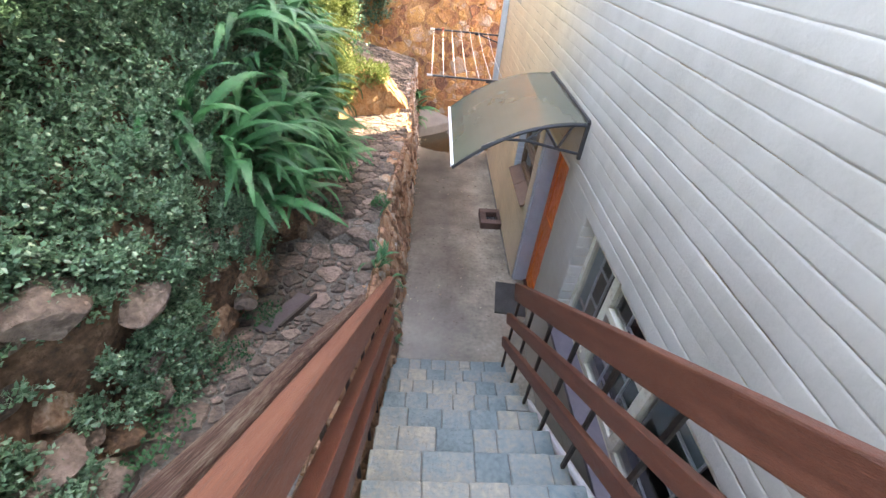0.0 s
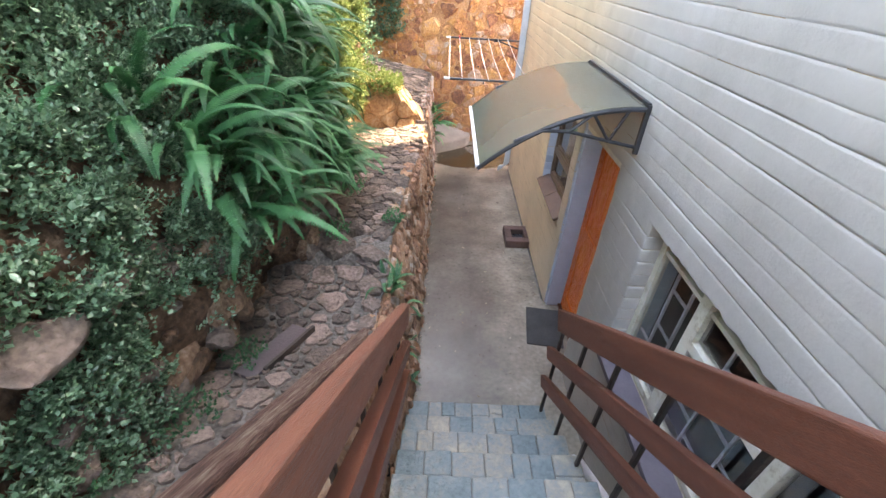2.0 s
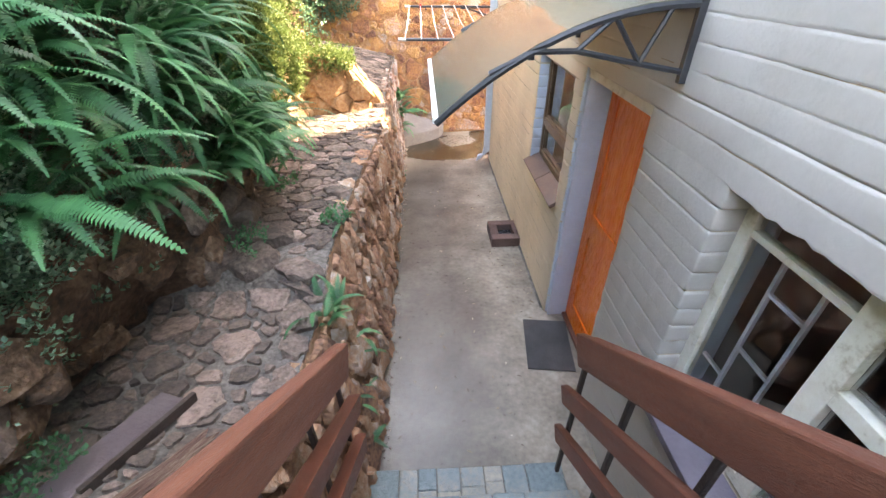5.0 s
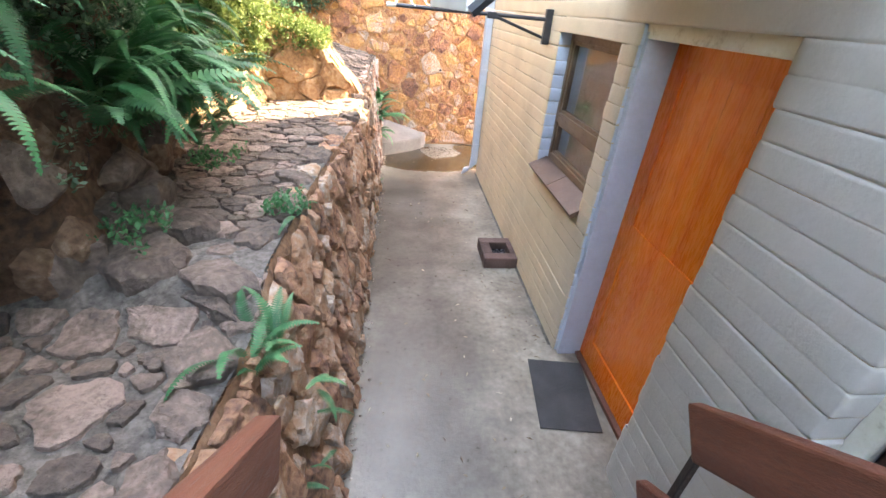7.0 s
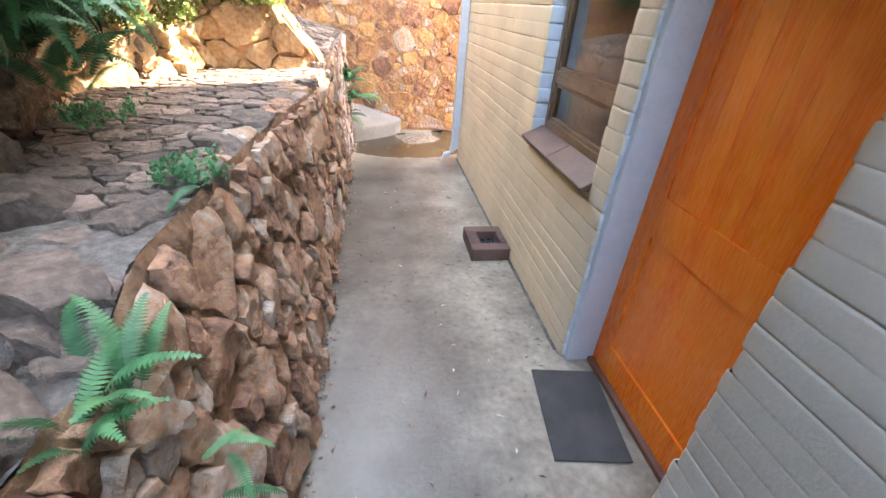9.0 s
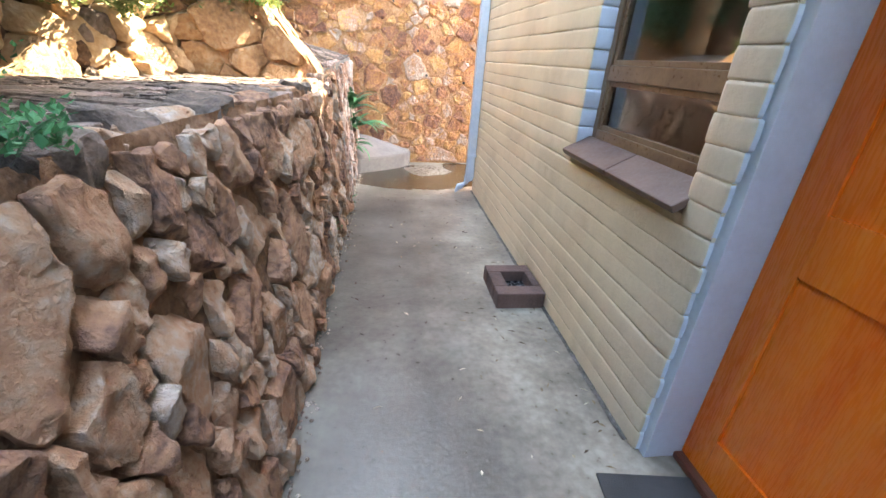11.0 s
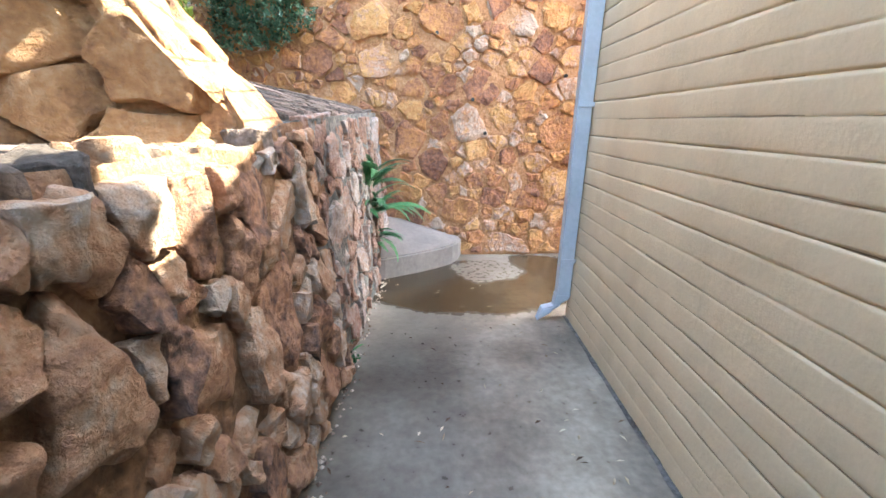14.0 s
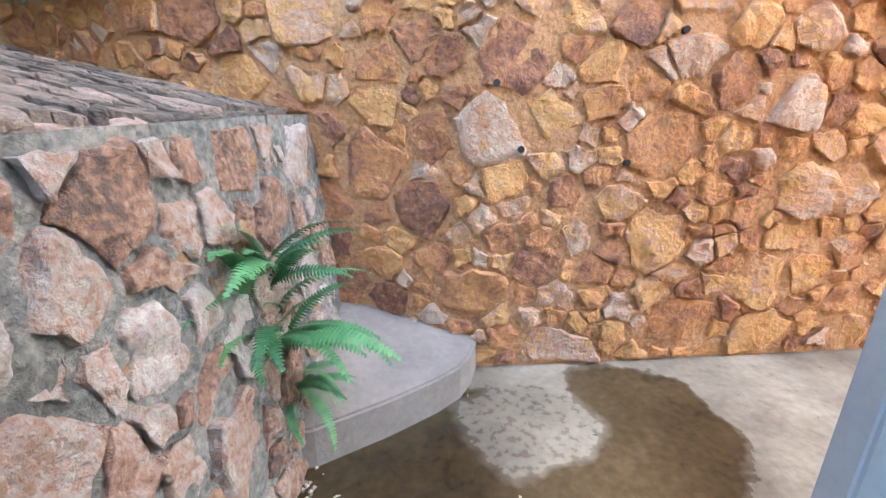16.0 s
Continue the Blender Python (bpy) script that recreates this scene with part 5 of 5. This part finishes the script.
wf = dict(label="small bright green fern growing from the stone wall", group="wall ferns")
fern((0.06, 3.25, 1.06), 0.40, 14, -75, 280, 20, **wf)
fern((0.16, 3.30, 0.85), 0.28, 4, -90, 120, -20, **wf)
fern((0.20, 3.12, 0.55), 0.25, 4, -90, 120, -20, **wf)
fern((0.20, 3.05, 0.25), 0.25, 3, -90, 120, -10, **wf)
fern((0.15, 8.64, 0.78), 0.70, 18, -120, 200, 8, **wf)
fern((0.18, 8.68, 0.58), 0.64, 16, -115, 160, -8, **wf)
fern((0.20, 8.70, 0.36), 0.46, 9, -110, 150, -25, **wf)
fern((0.05, 4.0, 1.24), 0.22, 6, -90, 300, **wf)
fern((0.24, 7.4, 0.05), 0.14, 6, -60, 240, **wf)


def leaves(name, spots, material, size, label, category, r, per=7):
    """Sprigs of small leaves; spots: (place, outward direction)."""
    V, Fc = [], []
    for p, out in spots:
        side = out.cross(Vector((0, 0, 1))).normalized()
        stem = (out * r.uniform(0.3, 1.0) + side * r.uniform(-0.9, 0.9) + Vector((0, 0, r.uniform(-0.5, 0.9)))).normalized()
        ln = size * r.uniform(1.5, 3.5)
        a = stem.orthogonal().normalized()
        b = stem.cross(a)
        for i in range(per):
            t = (i + 1) / per
            th = i * 2.4 + r.uniform(0, 1)
            d = (a * math.cos(th) + b * math.sin(th) + stem * 0.5 + Vector((0, 0, 0.35)) + out * 0.35).normalized()
            base = p + stem * ln * t
            L = size * r.uniform(0.7, 1.3) * (1.1 - 0.4 * t)
            w = d.cross(Vector((r.uniform(-.5, .5), r.uniform(-.5, .5), 1))).normalized() * L * 0.36
            nrm = d.cross(w).normalized() * L * 0.10
            o = len(V)
            V += [base, base + d * L * 0.45 + w + nrm, base + d * L, base + d * L * 0.45 - w + nrm]
            Fc += [(o, o + 1, o + 2), (o, o + 2, o + 3)]
    ob = mesh_ob(name, V, Fc, material)
    return tagged(ob, label, category, kind="stuff")


rv = random.Random(81)
out = Vector((0.9, -0.1, 0.35)).normalized()
spots = []
while len(spots) < 58000:
    y, s = rv.uniform(-0.6, 5.2), rv.random()
    cover = noise.noise(Vector((y * 2.1, s * 7, 9)))
    if s < 0.36 and y < 2.6 and (cover + 0.9 * noise.noise(Vector((y * 6, s * 22, 3))) < -0.26 + (0.36 - s) * 0.6 or rv.random() < 0.1):
        continue
    if 2.05 < y < 4.9 and s < 0.2 and rv.random() < 0.93:
        continue
    if s < 0.06 and rv.random() < 0.7 or y > 4.9 and s < 0.35 or (2.7 < y < 4.9 and s < 0.5 and rv.random() < 0.72) or (2.6 < y < 4.9 and s < 0.10):
        continue
    tuft = noise.noise(Vector((y * 8.5, s * 29, 6)))
    if tuft < -0.12 and rv.random() < min(0.92, -3.2 * tuft):
        continue
    p = bank_at(y, s) + out * (rv.random() ** 2 * (0.05 + 0.08 * max(0, cover)) + 0.11 * max(0.0, tuft))
    spots.append((p, out))
leaves("ground_cover", spots, M_IVY, 0.029, "dense small-leaved green creeper over the bank", "creeper", rv)
spots = []
while len(spots) < 10000:
    y, s = rv.uniform(4.9, 6.7), rv.uniform(0.13, 0.9)
    if s < 0.25 + 0.22 * noise.noise(Vector((y * 3.3, 0, 4))):
        continue
    spots.append((bank_at(y, s) + out * (0.06 + rv.random() ** 2 * 0.2), out))
while len(spots) < 13500:
    y, s = rv.uniform(5.15, 6.1), rv.uniform(0.10, 0.75)
    if noise.noise(Vector((y * 4.1, s * 3, 12))) < -0.1:
        continue
    spots.append((bank_at(y, s) + out * (0.10 + rv.random() * 0.22), out))
for i in range(1500):
    x = rv.uniform(-1.3, -0.22)
    hang = max(0, -0.3 - x) * rv.random() * 0.5
    spots.append((Vector((x, wing_face(x) + rv.uniform(-0.07, 0.45), wing_top(x) - 0.05 + rv.random() ** 1.5 * (0.16 + 0.25 * max(0.0, -0.3 - x)) - hang)), Vector((0.2, -0.8, 0.5)).normalized()))
leaves("hanging_vine", spots, M_VINE, 0.034, "sunlit yellow green vine hanging over the rocks", "vine", rv)
spots = []
for i in range(900):
    x = rv.uniform(-1.3, -0.4)
    z = rv.uniform(1.9, 3.0) + 0.6 * max(0, x + 0.75)
    spots.append((Vector((x, back_y(x) - 0.03 - rv.random() * 0.12, z)), Vector((0, -1, 0.3)).normalized()))
while len(spots) < 4200:
    y, w = rv.uniform(6.9, 9.4), rv.uniform(0.22, 1.0)
    if noise.noise(Vector((y * 1.6, w * 5, 2))) < -0.18:
        continue
    spots.append((bank_at(y, w) + out * (0.03 + rv.random() ** 2 * 0.2), out))
leaves("wall_creeper", spots, M_IVY, 0.045, "green creeper hanging on the stone wall", "creeper", rv)

# ---- litter on the path ----
rt = random.Random(91)
V, Fc = [], []
for i in range(170):
    x, y = (rt.uniform(0.3, 1.6), rt.uniform(3.0, 9.2)) if i < 110 else (rt.uniform(1.2, 1.62), rt.uniform(4.3, 7.0))
    a, ln, w = rt.uniform(0, math.tau), rt.uniform(0.008, 0.026), rt.uniform(0.003, 0.008)
    c, s = math.cos(a), math.sin(a)
    o = len(V)
    V += [(x - c * ln, y - s * ln, 0.009), (x - s * w, y + c * w, 0.014), (x + c * ln, y + s * ln, 0.010), (x + s * w, y - c * w, 0.013)]
    Fc += [(o, o + 3, o + 2), (o, o + 2, o + 1)]
M_LITTER = surf("dry_leaf_litter", [(0.2, (0.07, 0.045, 0.03)), (0.5, (0.25, 0.19, 0.12)), (0.8, (0.5, 0.44, 0.34))], 6, 40, 0.9, 0.0, island=0.9)
tagged(mesh_ob("leaf_litter", V, Fc, M_LITTER), "dry leaf scraps scattered over the concrete path", "litter", kind="stuff")

# ---- small weeds and crumbs ----
def weed(name, at, r0, count, label):
    spots = []
    for i in range(count):
        a, d = rt.uniform(0, math.tau), r0 * rt.random() ** 0.6
        spots.append((Vector((at[0] + d * math.cos(a), at[1] + d * math.sin(a), at[2] + rt.uniform(-0.01, 0.03))), Vector((0.3, -0.2, 0.9)).normalized()))
    leaves(name, spots, M_FERNB, 0.026, label, "weed", rt, 6)


for at, r0, c in (((-0.02, 4.0, 1.26), 0.12, 46), ((-0.48, 4.45, 1.32), 0.15, 40), ((-0.42, 3.65, 1.34), 0.14, 36), ((-0.66, 2.3, 1.34), 0.14, 40), ((-0.72, 1.9, 1.45), 0.16, 46), ((0.235, 7.35, 0.02), 0.05, 14), ((0.20, 6.1, 0.25), 0.05, 12), ((-0.78, 1.3, 1.62), 0.2, 60)):
    weed("weed", at, r0, c, "small green leafy weed between the stones")
V, Fc = [], []
for i in range(420):
    y = rt.uniform(2.9, 9.2)
    x = wall_face(y, 0) + 0.03 + abs(rt.gauss(0, 0.03))
    k = rt.uniform(0.004, 0.013)
    o = len(V)
    V += [(x - k, y, 0.004), (x, y - k, 0.004), (x + k, y + k * 0.3, 0.004), (x - k * 0.2, y + k, 0.004), (x, y, 0.004 + k * 1.1)]
    Fc += [(o, o + 1, o + 4), (o + 1, o + 2, o + 4), (o + 2, o + 3, o + 4), (o + 3, o, o + 4)]
M_CRUMB = surf("pale_grit", [(0.2, (0.16, 0.12, 0.10)), (0.8, (0.45, 0.40, 0.35))], 6, 40, 0.95, 0.0, island=0.8)
tagged(mesh_ob("grit", V, Fc, M_CRUMB), "pale grit along the foot of the stone wall", "grit", kind="stuff")
